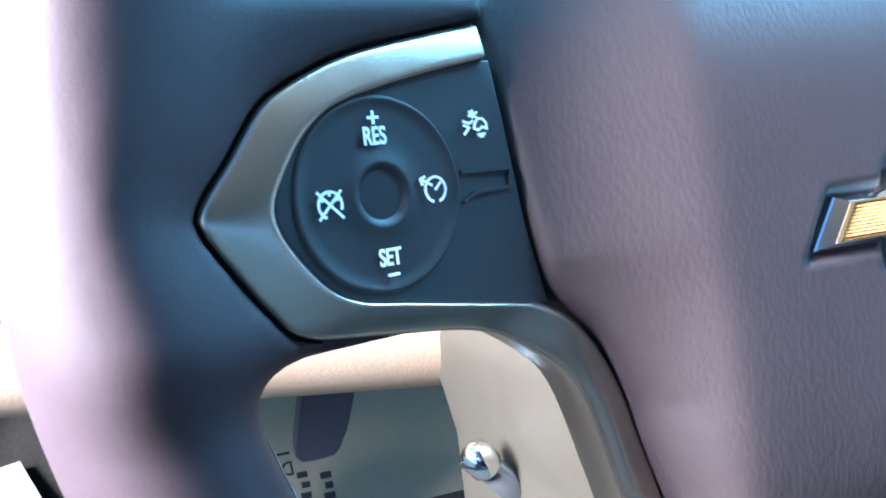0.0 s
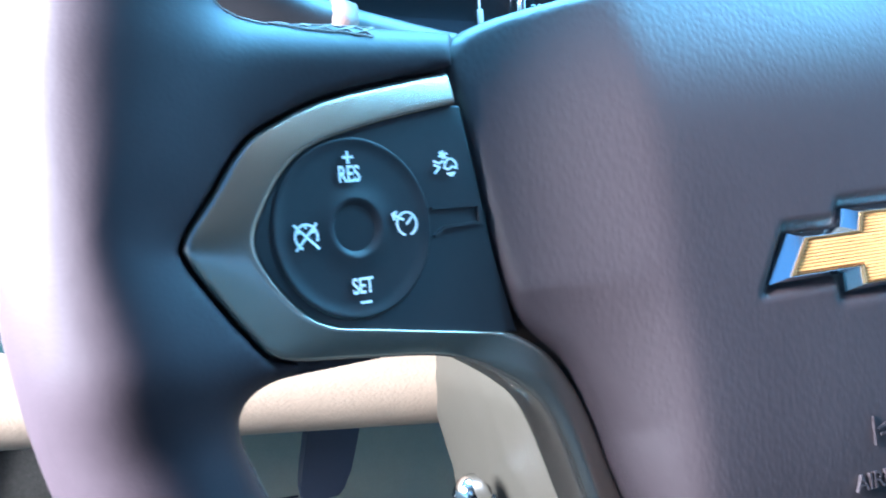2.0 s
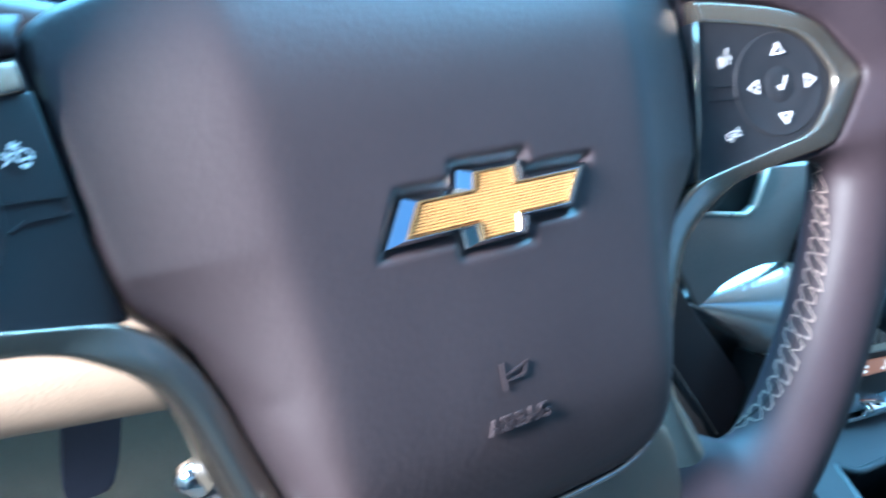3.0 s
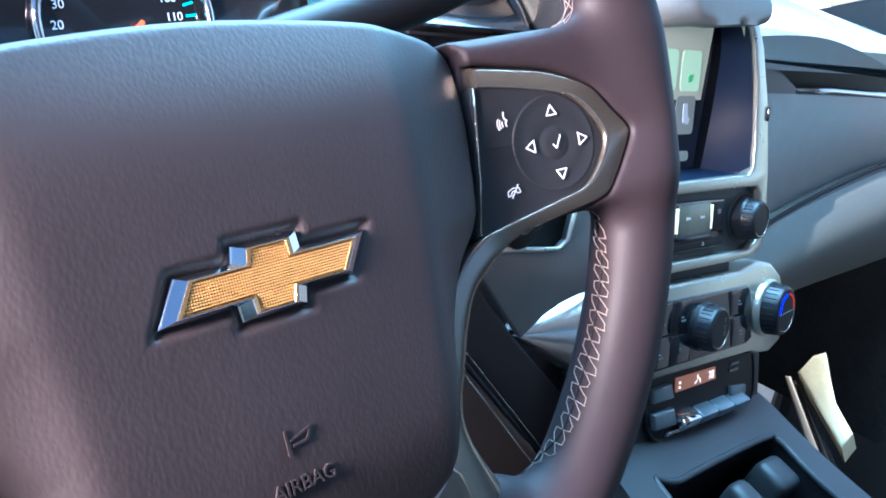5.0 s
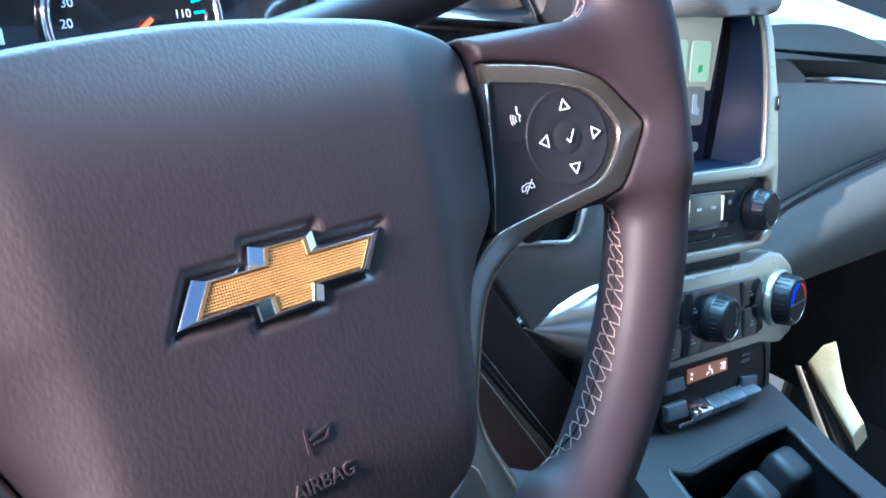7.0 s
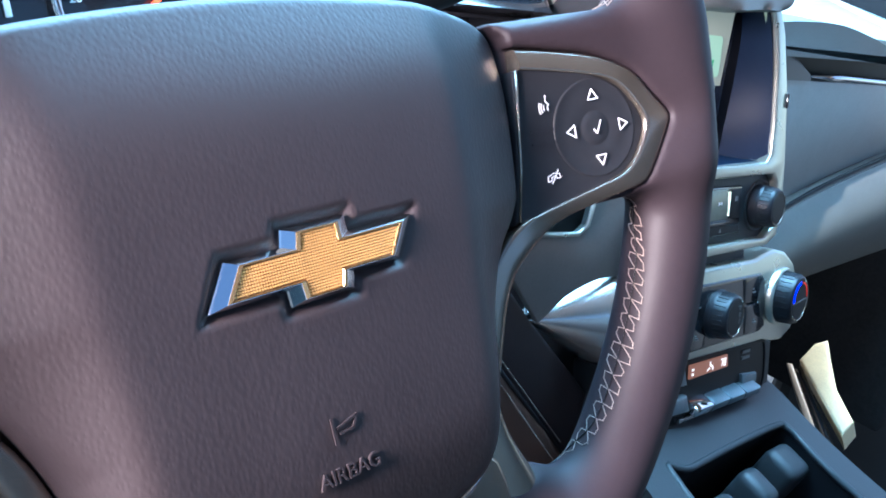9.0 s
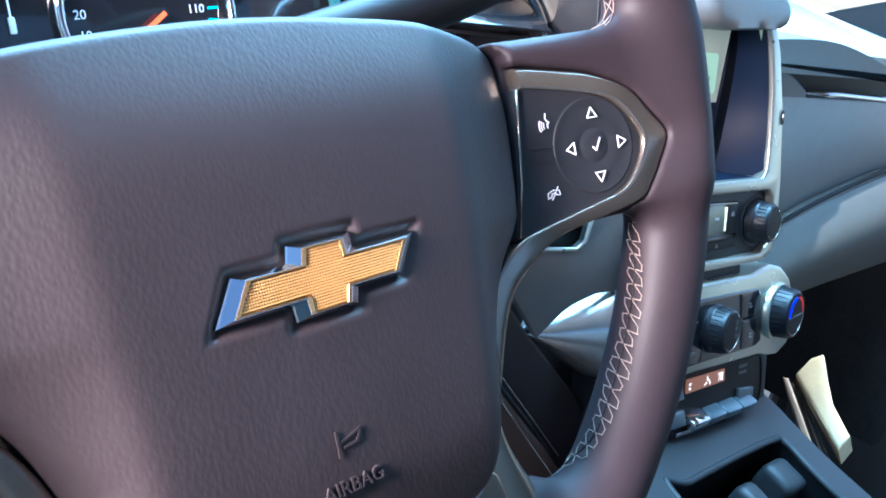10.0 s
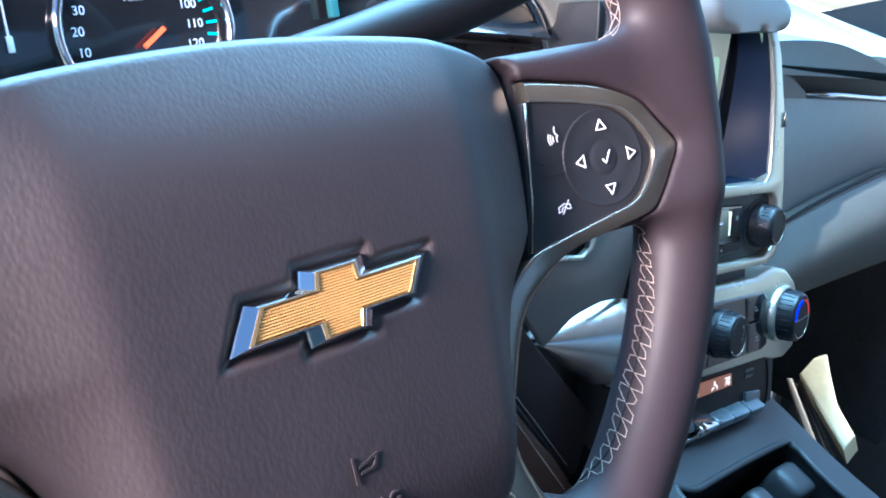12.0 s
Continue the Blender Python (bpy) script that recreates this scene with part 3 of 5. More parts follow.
SEAM_BACK = [(0.1467, 0.0129, -0.0319), (0.1560, 0.0160, -0.0385), (0.1548, 0.0122, -0.0463), (0.1500, 0.0134, -0.0609), (0.1427, 0.0143, -0.0754),
             (0.1358, 0.0160, -0.0873), (0.1250, 0.0168, -0.1014), (0.1194, 0.0186, -0.1083), (0.1149, 0.0227, -0.1146), (0.1078, 0.0268, -0.1173), (0.0985, 0.0290, -0.1180)]
SEAM_FRONT = [(0.1495, 0.0097, -0.0323), (0.1530, 0.0078, -0.0370), (0.1541, 0.0060, -0.0471), (0.1493, 0.0047, -0.0622), (0.1418, 0.0060, -0.0775),
              (0.1322, 0.0068, -0.0931), (0.1208, 0.0092, -0.1066), (0.1133, 0.0117, -0.1139), (0.1077, 0.0178, -0.1173), (0.1046, 0.0255, -0.1203), (0.0970, 0.0275, -0.1200)]


def stitching(side, count=20):
    """Crossed thread along the rim's inner seam: out to one edge, a short run along it, and back over the seam."""
    back, front = curve_points(SEAM_BACK, 200), curve_points(SEAM_FRONT, 200)

    def at(u, v):
        u = min(1, max(0, u)) * 200
        k = min(199, int(u))
        a, b = back[k] + (back[k + 1] - back[k]) * (u - k), front[k] + (front[k + 1] - front[k]) * (u - k)
        p = a + (b - a) * v
        return (side * p[0], p[1], p[2])

    lines, radii = [], []
    for k in range(count):
        for v in (0, 1):
            u = lambda q: (k + q + random.uniform(-0.06, 0.06)) / count
            out = 0.06 + 0.88 * v + random.uniform(-0.09, 0.09)
            corner = [(u(0.0), 0.5), (u(0.30), out), (u(0.70), out + random.uniform(-0.06, 0.06)), (u(1.0), 0.5)]
            for (u0, v0), (u1, v1) in zip(corner, corner[1:]):
                lines.append([at(u0 + (u1 - u0) * q, v0 + (v1 - v0) * q) for q in np.linspace(-0.06, 1.06, 6)])
                radii.append(0.00021)
    pts = on_leather([q for line in lines for q in line]).reshape(len(lines), 6, 3)
    seam = on_leather([at(q, 0.5) for q in np.linspace(0.02, 0.98, 60)]) - np.array((0, 0, 0))
    part("seam", tube_bm([Vector(q) for q in seam], 0.00035, 6), BLACK, wheel_leather, "dark sewn seam", True)
    return part("stitching", threads_bm(pts, radii), THREAD, wheel_leather, "light grey cross stitching", True)


stitching(1)
stitching(-1)


def corner_stitching(side, count=15):
    """Crossed thread along the spoke's upper edge and up the rim."""
    path = curve_points([(0.1190, 0.0440), (0.1310, 0.0430), (0.1400, 0.0436), (0.1465, 0.0460), (0.1505, 0.0505), (0.1535, 0.0580), (0.1560, 0.0700), (0.1570, 0.0850)][3 if side > 0 else 0:], count)
    lines = []
    for (ax, az), (bx, bz) in zip(path, path[1:]):
        w = 0.0040 + random.uniform(-0.0005, 0.0005)
        mid = (0.5 * (ax + bx), 0.5 * (az + bz))
        for a, b in ((-w, w), (w, -w), (-w, -w), (w, w)):
            lines += [(side * ax, 0.003 + a, az), (side * mid[0], 0.003 + 0.5 * (a + b), mid[1]), (side * bx, 0.003 + b, bz)]
    pts = on_leather(lines).reshape(-1, 3, 3)
    return part("stitching", threads_bm(pts, [0.00020] * len(pts)), THREAD, wheel_leather, "light grey cross stitching", True)


corner_stitching(1, 9)
corner_stitching(-1)

# ---- the car's shell ----
floor = box("floor", (1.75, 2.6, 0.04), (0.40, -0.45, -0.02), FOOTCARPET, bevel=0)
tagged(floor, "dark grey carpeted car floor", "floor", kind="structure")
toe = part("toe_board", box_bm((1.55, 0.7, 0.03), 0.0), FOOTCARPET, local=pose(0.40, 0.959, 0.174, 40, 0, 0))
tagged(toe, "dark grey carpet rising to the front of the footwell", "floor", kind="structure")
ground = part("ground", box_bm((400, 400, 0.2), 0, (0, 0, -0.65)), ASPHALT)
tagged(ground, "grey asphalt ground outside the car", "ground", kind="structure")


def wall(name, size, at, mat, label, turn=(0, 0, 0)):
    return tagged(box(name, size, at, mat, None, 0.004, turn=turn), label, "car body", kind="structure")


HEADLINER = material("headliner_fabric", (0.15, 0.135, 0.12), 0.95, grain=0.4, grain_size=0.002, vary=0.08, spec=0.1)
wall("ceiling", (1.52, 2.06, 0.05), (0.56, -0.75, 1.465), HEADLINER, "beige fabric headliner of the car")
wall("wall_rear", (1.6, 0.06, 1.05), (0.40, -1.80, 0.525), DARK, "dark rear wall of the cabin below the rear window")
# unseen, added to keep light from behind off the airbag cover
wall("wall_light_block", (1.58, 0.10, 0.92), (0.40, -0.98, 0.46), DARK, "unseen dark wall added behind the driver to cut light")
LINING = material("pale_beige_lining", (0.36, 0.29, 0.25), 0.6, grain=0.2, grain_size=0.002)
wall("wall_left_rear", (0.06, 1.44, 0.80), (-0.42, -1.08, 0.40), DARK, "dark side wall behind the driver")
# unseen pale band, added where the emblem's left steps mirror the side
wall("wall_left_reflector", (0.06, 1.44, 0.26), (-0.42, -1.08, 0.93), LINING, "unseen pale beige band added for the emblem to reflect")
wall("pillar_left_rear", (0.06, 0.30, 0.38), (-0.42, -1.65, 1.25), LINING, "pale beige rear pillar on the driver side")
# unseen wall and pillar sized to leave only the sky the trim mirrors
wall("wall_right_rear", (0.06, 1.25, 1.12), (1.22, -1.20, 0.56), DARK, "dark side wall behind the passenger")
wall("pillar_middle", (0.06, 0.50, 0.30), (1.22, -0.83, 1.27), LINING, "unseen beige pillar added to narrow the rear window's light")
wall("pillar_rear", (0.06, 0.14, 0.30), (1.22, -1.74, 1.27), LINING, "beige rear pillar")
wall("wall_front", (1.7, 0.05, 0.95), (0.40, 1.10, 0.42), BLACK, "black bulkhead in front of the footwells")
wall("cowl", (1.7, 0.9, 0.03), (0.40, 1.45, 0.84), PAINT, "grey painted bonnet behind the windscreen", (-6, 0, 0))
wall("pillar_left", (0.07, 0.95, 0.06), (-0.41, 0.48, 1.14), BLACK, "dark windscreen pillar on the driver side", (-38, 0, 0))
wall("pillar_right", (0.07, 0.95, 0.06), (1.24, 0.48, 1.14), BLACK, "dark windscreen pillar on the passenger side", (-38, 0, 0))

# ---- dashboard behind the wheel ----


def sweep_bm(profile, x0, x1, bevel=0.0):
    """A profile of (y, z) pairs carried from x0 to x1."""
    bm = bmesh.new()
    a = [bm.verts.new((x0, y, z)) for y, z in profile]
    f = bm.faces.new(a)
    up = bmesh.ops.extrude_face_region(bm, geom=[f])
    for g in up["geom"]:
        if isinstance(g, bmesh.types.BMVert):
            g.co.x = x1
    if bevel:
        bmesh.ops.bevel(bm, geom=bm.edges[:], offset=bevel, segments=3, affect="EDGES", profile=0.5)
    return bm


dash_core = soft(part("dashboard_core", sweep_bm(curve_points([(0.34, 0.50), (0.30, 0.60), (0.31, 0.70), (0.36, 0.79), (0.50, 0.82), (0.95, 0.84), (1.0, 0.60), (0.7, 0.48)], 40, closed=True), -0.40, 0.62), DARK))
tagged(dash_core, "dark dashboard body behind the steering wheel", "dashboard")

left_dash = thing("driver_side_dashboard", "pale grey dashboard end with a switch and a side vent", "dashboard", pose(0, 0, 0))
soft(part("end_panel", sweep_bm([(0.163, 0.586), (0.160, 0.600), (0.160, 0.655), (0.166, 0.666), (0.30, 0.69), (0.30, 0.58)], -0.40, -0.2135, 0.003), PALE, left_dash, "pale grey panel"))
soft(part("switch_housing", box_bm((0.16, 0.10, 0.075), 0.006, (-0.291, 0.20, 0.7085)), GREY, left_dash, "brown-grey housing"))
soft(part("light_switch", box_bm((0.075, 0.02, 0.030), 0.004, (-0.257, 0.147, 0.7030)), DARK, left_dash, "dark switch bezel"))
# black gloss surround; reflected sky is put into its teal base colour
vent = soft(part("vent_bezel", prism_bm(curve_points([(-0.2085, 0.760), (-0.2105, 0.700), (-0.2150, 0.625), (-0.2190, 0.585), (-0.2160, 0.5715), (-0.2050, 0.5680), (-0.160, 0.5680), (-0.150, 0.760)], 60, closed=True), 0.150, 0.22, 0.004), material("sky_tinted_gloss_plastic", (0.016, 0.032, 0.036), 0.2, 0.0, coat=1.0), left_dash, "dark glossy vent surround"))
soft(part("vent_slot", prism_bm([(-0.2045, 0.745), (-0.2060, 0.690), (-0.2105, 0.612), (-0.2085, 0.606), (-0.165, 0.606), (-0.160, 0.745)], 0.1485, 0.20, 0.001), BLACK, left_dash, "black vent opening"))

bolster = thing("knee_bolster", "beige grained knee panel below the dashboard", "dashboard panel")
prof = curve_points([(0.172, 0.583), (0.162, 0.560), (0.163, 0.535), (0.176, 0.512), (0.205, 0.4985), (0.30, 0.4960), (0.34, 0.54), (0.30, 0.60)], 48, closed=True)
soft(part("bolster_panel", sweep_bm(prof, -0.40, 0.035), BEIGE, bolster), 50)
box("lower_edge", (0.43, 0.004, 0.004), (-0.185, 0.215, 0.4965), GREY, bolster, 0.001)

# ---- steering column ----
column = thing("steering_column", "pale grey plastic steering column shroud with a lever", "steering column", WHEEL)


def shroud_field(x, y, z):
    k = 0.0 * x
    w = 0.044 - 0.20 * np.clip(-0.070 - z, 0, 0.05)
    zc, hh = -0.060 - 0.10 * (y - 0.05), 0.085 + 0.10 * (y - 0.05)
    qx, qz, qy = np.abs(x) - w, np.abs(z - zc) - hh, np.abs(y - 0.145) - 0.10
    r = 0.022
    q = [np.maximum(a + r, 0) for a in (qx, qy, qz)]
    return np.sqrt(q[0] ** 2 + q[1] ** 2 + q[2] ** 2) + np.minimum(np.maximum(np.maximum(qx, qy), qz) + r, 0) - r + k


link("shroud", field_mesh("shroud", shroud_field, (-0.075, 0.03, -0.20), (0.075, 0.27, 0.06), 0.004), material("column_plastic", (0.036, 0.032, 0.024), 0.5, grain=0.1, grain_size=0.0012, vary=0.06), column, "pale grey shroud")
lever = part("tilt_lever", tube_bm([(-0.0490, 0.162, -0.1130), (-0.0287, 0.1707, -0.1350), (-0.0086, 0.199, -0.1523)], [0.0055, 0.0065, 0.008], 12), DARK, column, "dark lever", True)
part("lever_tip", tube_bm([(-0.0560, 0.159, -0.1055), (-0.0535, 0.160, -0.1080), (-0.0480, 0.1625, -0.1140), (-0.0462, 0.1635, -0.1160)], [0.0030, 0.0072, 0.0072, 0.0050], 14), CHROME, lever, "chrome lever tip", True)


def stalk(label, points, radii, ring_at, ring_mat):
    ob = thing("column_stalk", label, "control stalk", group="column stalks")
    part("stalk_arm", tube_bm(curve_points(points, 24), np.interp(np.linspace(0, 1, 25), np.linspace(0, 1, len(radii)), radii), 20), BLACK, ob, "black plastic arm", True)
    a, b = Vector(ring_at[0]), Vector(ring_at[1])
    part("stalk_ring", tube_bm([a, a.lerp(b, 0.3), b], [0.0075, 0.0105, 0.0098], 18), ring_mat, ob, "ring switch", True)
    return ob


stalk("black wiper stalk on the steering column", [(0.04, 0.10, 0.722), (0.085, 0.10, 0.737), (0.125, 0.098, 0.752), (0.165, 0.094, 0.772), (0.20, 0.09, 0.785)], [0.009, 0.010, 0.012, 0.012, 0.010], ((0.128, 0.098, 0.753), (0.140, 0.0965, 0.760)), BLACK)
stalk("black turn signal stalk with a ring switch", [(-0.04, 0.10, 0.700), (-0.09, 0.10, 0.704), (-0.125, 0.10, 0.7095), (-0.150, 0.098, 0.722), (-0.185, 0.09, 0.740)], [0.008, 0.008, 0.009, 0.010, 0.010], ((-0.117, 0.10, 0.7075), (-0.108, 0.10, 0.7065)), BROWN)

# ---- instrument cluster ----
cluster = thing("instrument_cluster", "black instrument cluster with a chrome-ringed speedometer", "instrument cluster", pose(0.0832, 0.300, 0.7038, -16.7, -7.7, 0))
soft(part("cluster_face", box_bm((0.42, 0.02, 0.20), 0.002, (-0.02, 0.0125, 0.02)), GLOSS, cluster, "black gauge face"))
part("speedometer_ring", tube_bm([(0.004 + 0.0495 * math.cos(a), -0.003, 0.0495 * math.sin(a)) for a in np.linspace(0, 2 * math.pi, 72, endpoint=False)], 0.0028, 10, True), CHROME, cluster, "chrome ring", True)
DIM = glowing("dial_print", (0.55, 0.62, 0.72), 0.12)
STEP = 1.94
for mph in range(0, 150, 10):
    a = 90 - (mph - 65) * STEP
    ob = link("dial_number", text_mesh(str(mph), 0.0070, 0.0001), DIM, cluster, "pale dial number", False)
    ob.matrix_local = pose(0.0336 * math.cos(radians(a)), 0.002, 0.0336 * math.sin(radians(a)))
ob = link("dial_word", text_mesh("MPH", 0.0058, 0.0001), DIM, cluster, "pale dial lettering", False)
ob.matrix_local = pose(0.0, 0.002, 0.0180)
for mph in range(60, 145, 5):
    a = radians(90 - (mph - 65) * STEP)
    c, d = math.cos(a), math.sin(a)
    part("dial_mark", strokes_bm([[(0.003 + 0.0440 * c, 0.0440 * d), (0.003 + 0.0385 * c, 0.0385 * d)]], 0.0014), CYAN, cluster, local=pose(0, 0.0022, 0))
part("speedometer_needle", strokes_bm([[(0.0000, -0.0090), (0.0118, -0.0005)]], 0.0024, 0.002), ORANGE, cluster, "orange needle", local=pose(0, -0.002, 0))
part("fuel_needle", strokes_bm([[(-0.0690, 0.0020), (-0.0690, 0.0240)]], 0.0009, 0.001), WHITE, cluster, "white needle", local=pose(0, 0.001, 0))
part("display_line", strokes_bm([[(-0.0790, 0.0260), (-0.0560, 0.0250)]], 0.0009, 0.001), WHITE, cluster, "white line over the gauge", local=pose(0, 0.001, 0))
soft(part("fuel_pointer", box_bm((0.0034, 0.002, 0.0085), 0.0006, (-0.0690, 0.0, -0.0020)), WHITE, cluster, "white pointer"))
soft(part("trip_display", box_bm((0.006, 0.006, 0.052), 0.001, (0.1265, -0.004, 0.024)), material("teal_edge", (0.03, 0.12, 0.14), 0.3), cluster, "teal-edged display frame"))
# the glass's reflection is given as a plain grey colour
soft(part("display_glass", box_bm((0.029, 0.004, 0.05), 0.002, (0.1460, -0.001, 0.036)), GREY, cluster, "display glass with its reflection put in as plain grey"))
soft(part("cluster_hood", sweep_bm(curve_points([(0.10, 0.105), (-0.02, 0.112), (-0.045, 0.105), (-0.02, 0.100), (0.08, 0.085)], 30, closed=True), -0.23, 0.19), DARK, cluster, "dark hood over the gauges"))

# air vent between the wheel and the centre stack
vent_c = thing("air_vent", "dark dashboard air vent with a chrome surround", "air vent", pose(0.284, 0.235, 0.733))
out = curve_points([(-0.060, -0.028), (-0.052, 0.010), (-0.020, 0.026), (0.020, 0.022), (0.045, 0.006), (0.062, -0.018), (0.060, -0.032), (0.0, -0.036)], 60, closed=True)
part("vent_ring", tube_bm([(x, -0.004, z) for x, z in out], 0.0032, 10, True), CHROME, vent_c, "chrome surround", True)
soft(part("vent_cavity", prism_bm(out, 0.012, 0.05, 0.001), GLOSS, vent_c, "black vent cavity"))
box("vent_slat", (0.100, 0.052, 0.0022), (-0.004, 0.004, 0.006), GLOSS, vent_c, 0.0006, turn=(26, 0, 0))
box("vent_slat", (0.100, 0.022, 0.0022), (0.0, 0.004, -0.014), BLACK, vent_c, 0.0006, turn=(-8, 0, 0))
soft(part("vent_panel", prism_bm(curve_points([(0.000, 0.075), (0.012, 0.036), (0.030, 0.024), (0.050, 0.010), (0.068, -0.014), (0.072, -0.060), (0.112, -0.060), (0.110, 0.020), (0.108, 0.075)], 60, closed=True), -0.006, 0.03, 0.005), material("satin_beige_silver", (0.42, 0.40, 0.35), 0.35, 0.6), vent_c, "satin silver panel beside the vent"))

# ---- panels under the dashboard, beside the stack ----
knee = thing("lower_dashboard", "grey lower dashboard panel with brown stitched knee pad", "dashboard panel")
soft(part("grey_panel", prism_bm([(0.205, 0.620), (0.232, 0.6165), (0.290, 0.6105), (0.296, 0.6150), (0.297, 0.640), (0.345, 0.640), (0.345, 0.575), (0.322, 0.5755), (0.296, 0.570), (0.272, 0.5525), (0.215, 0.612)], 0.122, 0.127, 0.0015), GREY, knee, "grey panel"))
part("panel_edge", tube_bm([(0.232, 0.1215, 0.6170), (0.262, 0.1215, 0.6135), (0.288, 0.1215, 0.6112), (0.2955, 0.1215, 0.6165), (0.2965, 0.1215, 0.640)], 0.0016, 8), SILVER, knee, "bright metal edge", True)
soft(part("recess", box_bm((0.12, 0.02, 0.07), 0.002, (0.245, 0.138, 0.642)), BLACK, knee, "black recess"))
soft(part("ignition_switch", lathe_bm([(0.016, -0.01), (0.016, 0.010), (0.013, 0.012), (0.006, 0.012), (0.005, 0.009), (0, 0.009)], 32), BLACK, knee, "black ignition switch", local=pose(0.250, 0.129, 0.632)))
soft(part("dark_knee_pad", prism_bm([(0.205, 0.612), (0.222, 0.598), (0.268, 0.5530), (0.330, 0.498), (0.390, 0.440), (0.300, 0.430), (0.205, 0.545)], 0.124, 0.16, 0.003), material("dark_brown_leather", (0.030, 0.022, 0.024), 0.5, grain=0.15, grain_size=0.0012, grain_kind="leather"), knee, "dark brown leather"))
soft(part("brown_knee_pad", prism_bm([(0.205, 0.5590), (0.232, 0.5370), (0.300, 0.4690), (0.360, 0.405), (0.250, 0.380), (0.205, 0.480)], 0.118, 0.16, 0.004), BROWN, knee, "brown leather"))


def dashes(a, b, count, r=0.0005):
    a, b = Vector(a), Vector(b)
    lines = []
    for k in range(count):
        p, q = a.lerp(b, (k + 0.1) / count), a.lerp(b, (k + 0.8) / count)
        lines.append([p, p.lerp(q, 0.5) + Vector((0, -0.0003, 0)), q])
    return threads_bm(lines, [r] * count)


part("seam_stitches", dashes((0.214, 0.1215, 0.5630), (0.330, 0.1235, 0.4470), 34), THREAD, knee, "light stitches", True)
part("seam_stitches", dashes((0.214, 0.1170, 0.5490), (0.325, 0.1170, 0.4320), 34), THREAD, knee, "light stitches", True)
part("seam_groove", tube_bm([(0.214, 0.1195, 0.5555), (0.330, 0.1195, 0.4395)], 0.0016, 8), BLACK, knee, "dark sewn joint", True)


def wing_field(x, y, z):
    t = np.clip((x - 0.276) / 0.10, 0, 1)
    half = 0.0006 + 0.051 * t
    zc = 0.5472 - 0.10 * (x - 0.279)
    return np.maximum(np.sqrt(((z - zc) / half) ** 2 + ((y - 0.140) / (0.004 + 0.052 * t)) ** 2) - 1, (x - 0.350) / 0.03) * 0.012


wing = thing("console_wing", "polished silver wing trim beside the centre stack", "trim panel")
link("wing_shell", field_mesh("wing_shell", wing_field, (0.270, 0.060, 0.46), (0.372, 0.215, 0.62), 0.0015), material("polished_silver_trim", (0.72, 0.71, 0.69), 0.24, 0.85, vary=0.03, rough_vary=0.03), wing, "polished silver shell")
wing_x = np.linspace(0.274, 0.350, 24)
part("wing_gap", tube_bm([(x, 0.136, 0.5472 - 0.10 * (x - 0.279) + 0.0022 + 0.051 * max(0, (x - 0.276) / 0.10)) for x in wing_x], 0.0020, 8), BLACK, wing, "dark gap along the wing", True)

# ---- centre stack ----
STACK = pose(0.41, 0.10, 0.55, -11.9, 0, 0)
stack = thing("centre_stack", "silver-framed centre stack with screen, radio and climate controls", "centre console", STACK)


def sx(x):
    return x - 0.41


def sz(z):
    return (z - 0.55) / 0.978


def plate(name, outline, y0, y1, mat, label="", bevel=0.0015, parent=None):
    return soft(part(name, prism_bm([(sx(x), sz(z)) for x, z in outline], y0, y1, bevel), mat, parent or stack, label), 40)


# frame round the screen: sides, sill and hood
plate("screen_frame", [(0.466, 0.768), (0.480, 0.745), (0.4885, 0.715), (0.4925, 0.680), (0.4935, 0.6545), (0.4880, 0.6490), (0.345, 0.6470), (0.345, 0.6400), (0.500, 0.6400), (0.5060, 0.634), (0.5080, 0.600), (0.4960, 0.5925), (0.345, 0.5935),
                       (0.345, 0.5865), (0.500, 0.5860), (0.5150, 0.5930), (0.5180, 0.620), (0.5150, 0.650), (0.5060, 0.700), (0.4930, 0.740), (0.475, 0.772)], -0.003, 0.006, SILVER, "satin silver frame", 0.0016)
plate("screen_bezel", [(0.345, 0.640), (0.4940, 0.640), (0.4920, 0.770), (0.345, 0.770)], 0.030, 0.045, BLACK, "black screen bezel")
plate("screen", [(0.345, 0.652), (0.4600, 0.652), (0.4790, 0.760), (0.345, 0.760)], 0.0285, 0.031, GLASS_DARK, "dark glossy touch screen", 0.0004)
# daylight mirrored in the upper screen, put in as a faintly glowing plate
SCREEN_GLARE = glowing("screen_reflection", (0.40, 0.40, 0.30), 0.24)
plate("screen_reflection", [(0.346, 0.7020), (0.4630, 0.7020), (0.4750, 0.7590), (0.346, 0.7590)], 0.0280, 0.0286, SCREEN_GLARE, "pale glowing plate for the outside reflected in the screen", 0)
KEY = glowing("screen_keys", (0.42, 0.58, 0.38), 0.34)
RIMMED = glowing("screen_tile", (0.22, 0.24, 0.22), 0.18)


def rounded(x0, x1, z0, z1, lean=0.0):
    """A tile with round corners that leans with the screen's edge."""
    r = 0.0035
    pts = []
    for cx, cz, a in ((x1 - r, z1 - r, 0), (x0 + r, z1 - r, 90), (x0 + r, z0 + r, 180), (x1 - r, z0 + r, 270)):
        pts += arc(cx, cz, r, a, a + 90, 6)
    return [(x + lean * (z - z0), z) for x, z in pts]


for x0, x1, z0, z1, m in ((0.4080, 0.4290, 0.7080, 0.7364, KEY), (0.4345, 0.4585, 0.7080, 0.7364, KEY), (0.4300, 0.4540, 0.6776, 0.7047, RIMMED), (0.4040, 0.4265, 0.6776, 0.7047, RIMMED), (0.4370, 0.4508, 0.6584, 0.6656, RIMMED)):
    plate("screen_key", rounded(x0, x1, z0, z1, 0.06), 0.0273, 0.0279, m, "rounded screen button", 0)
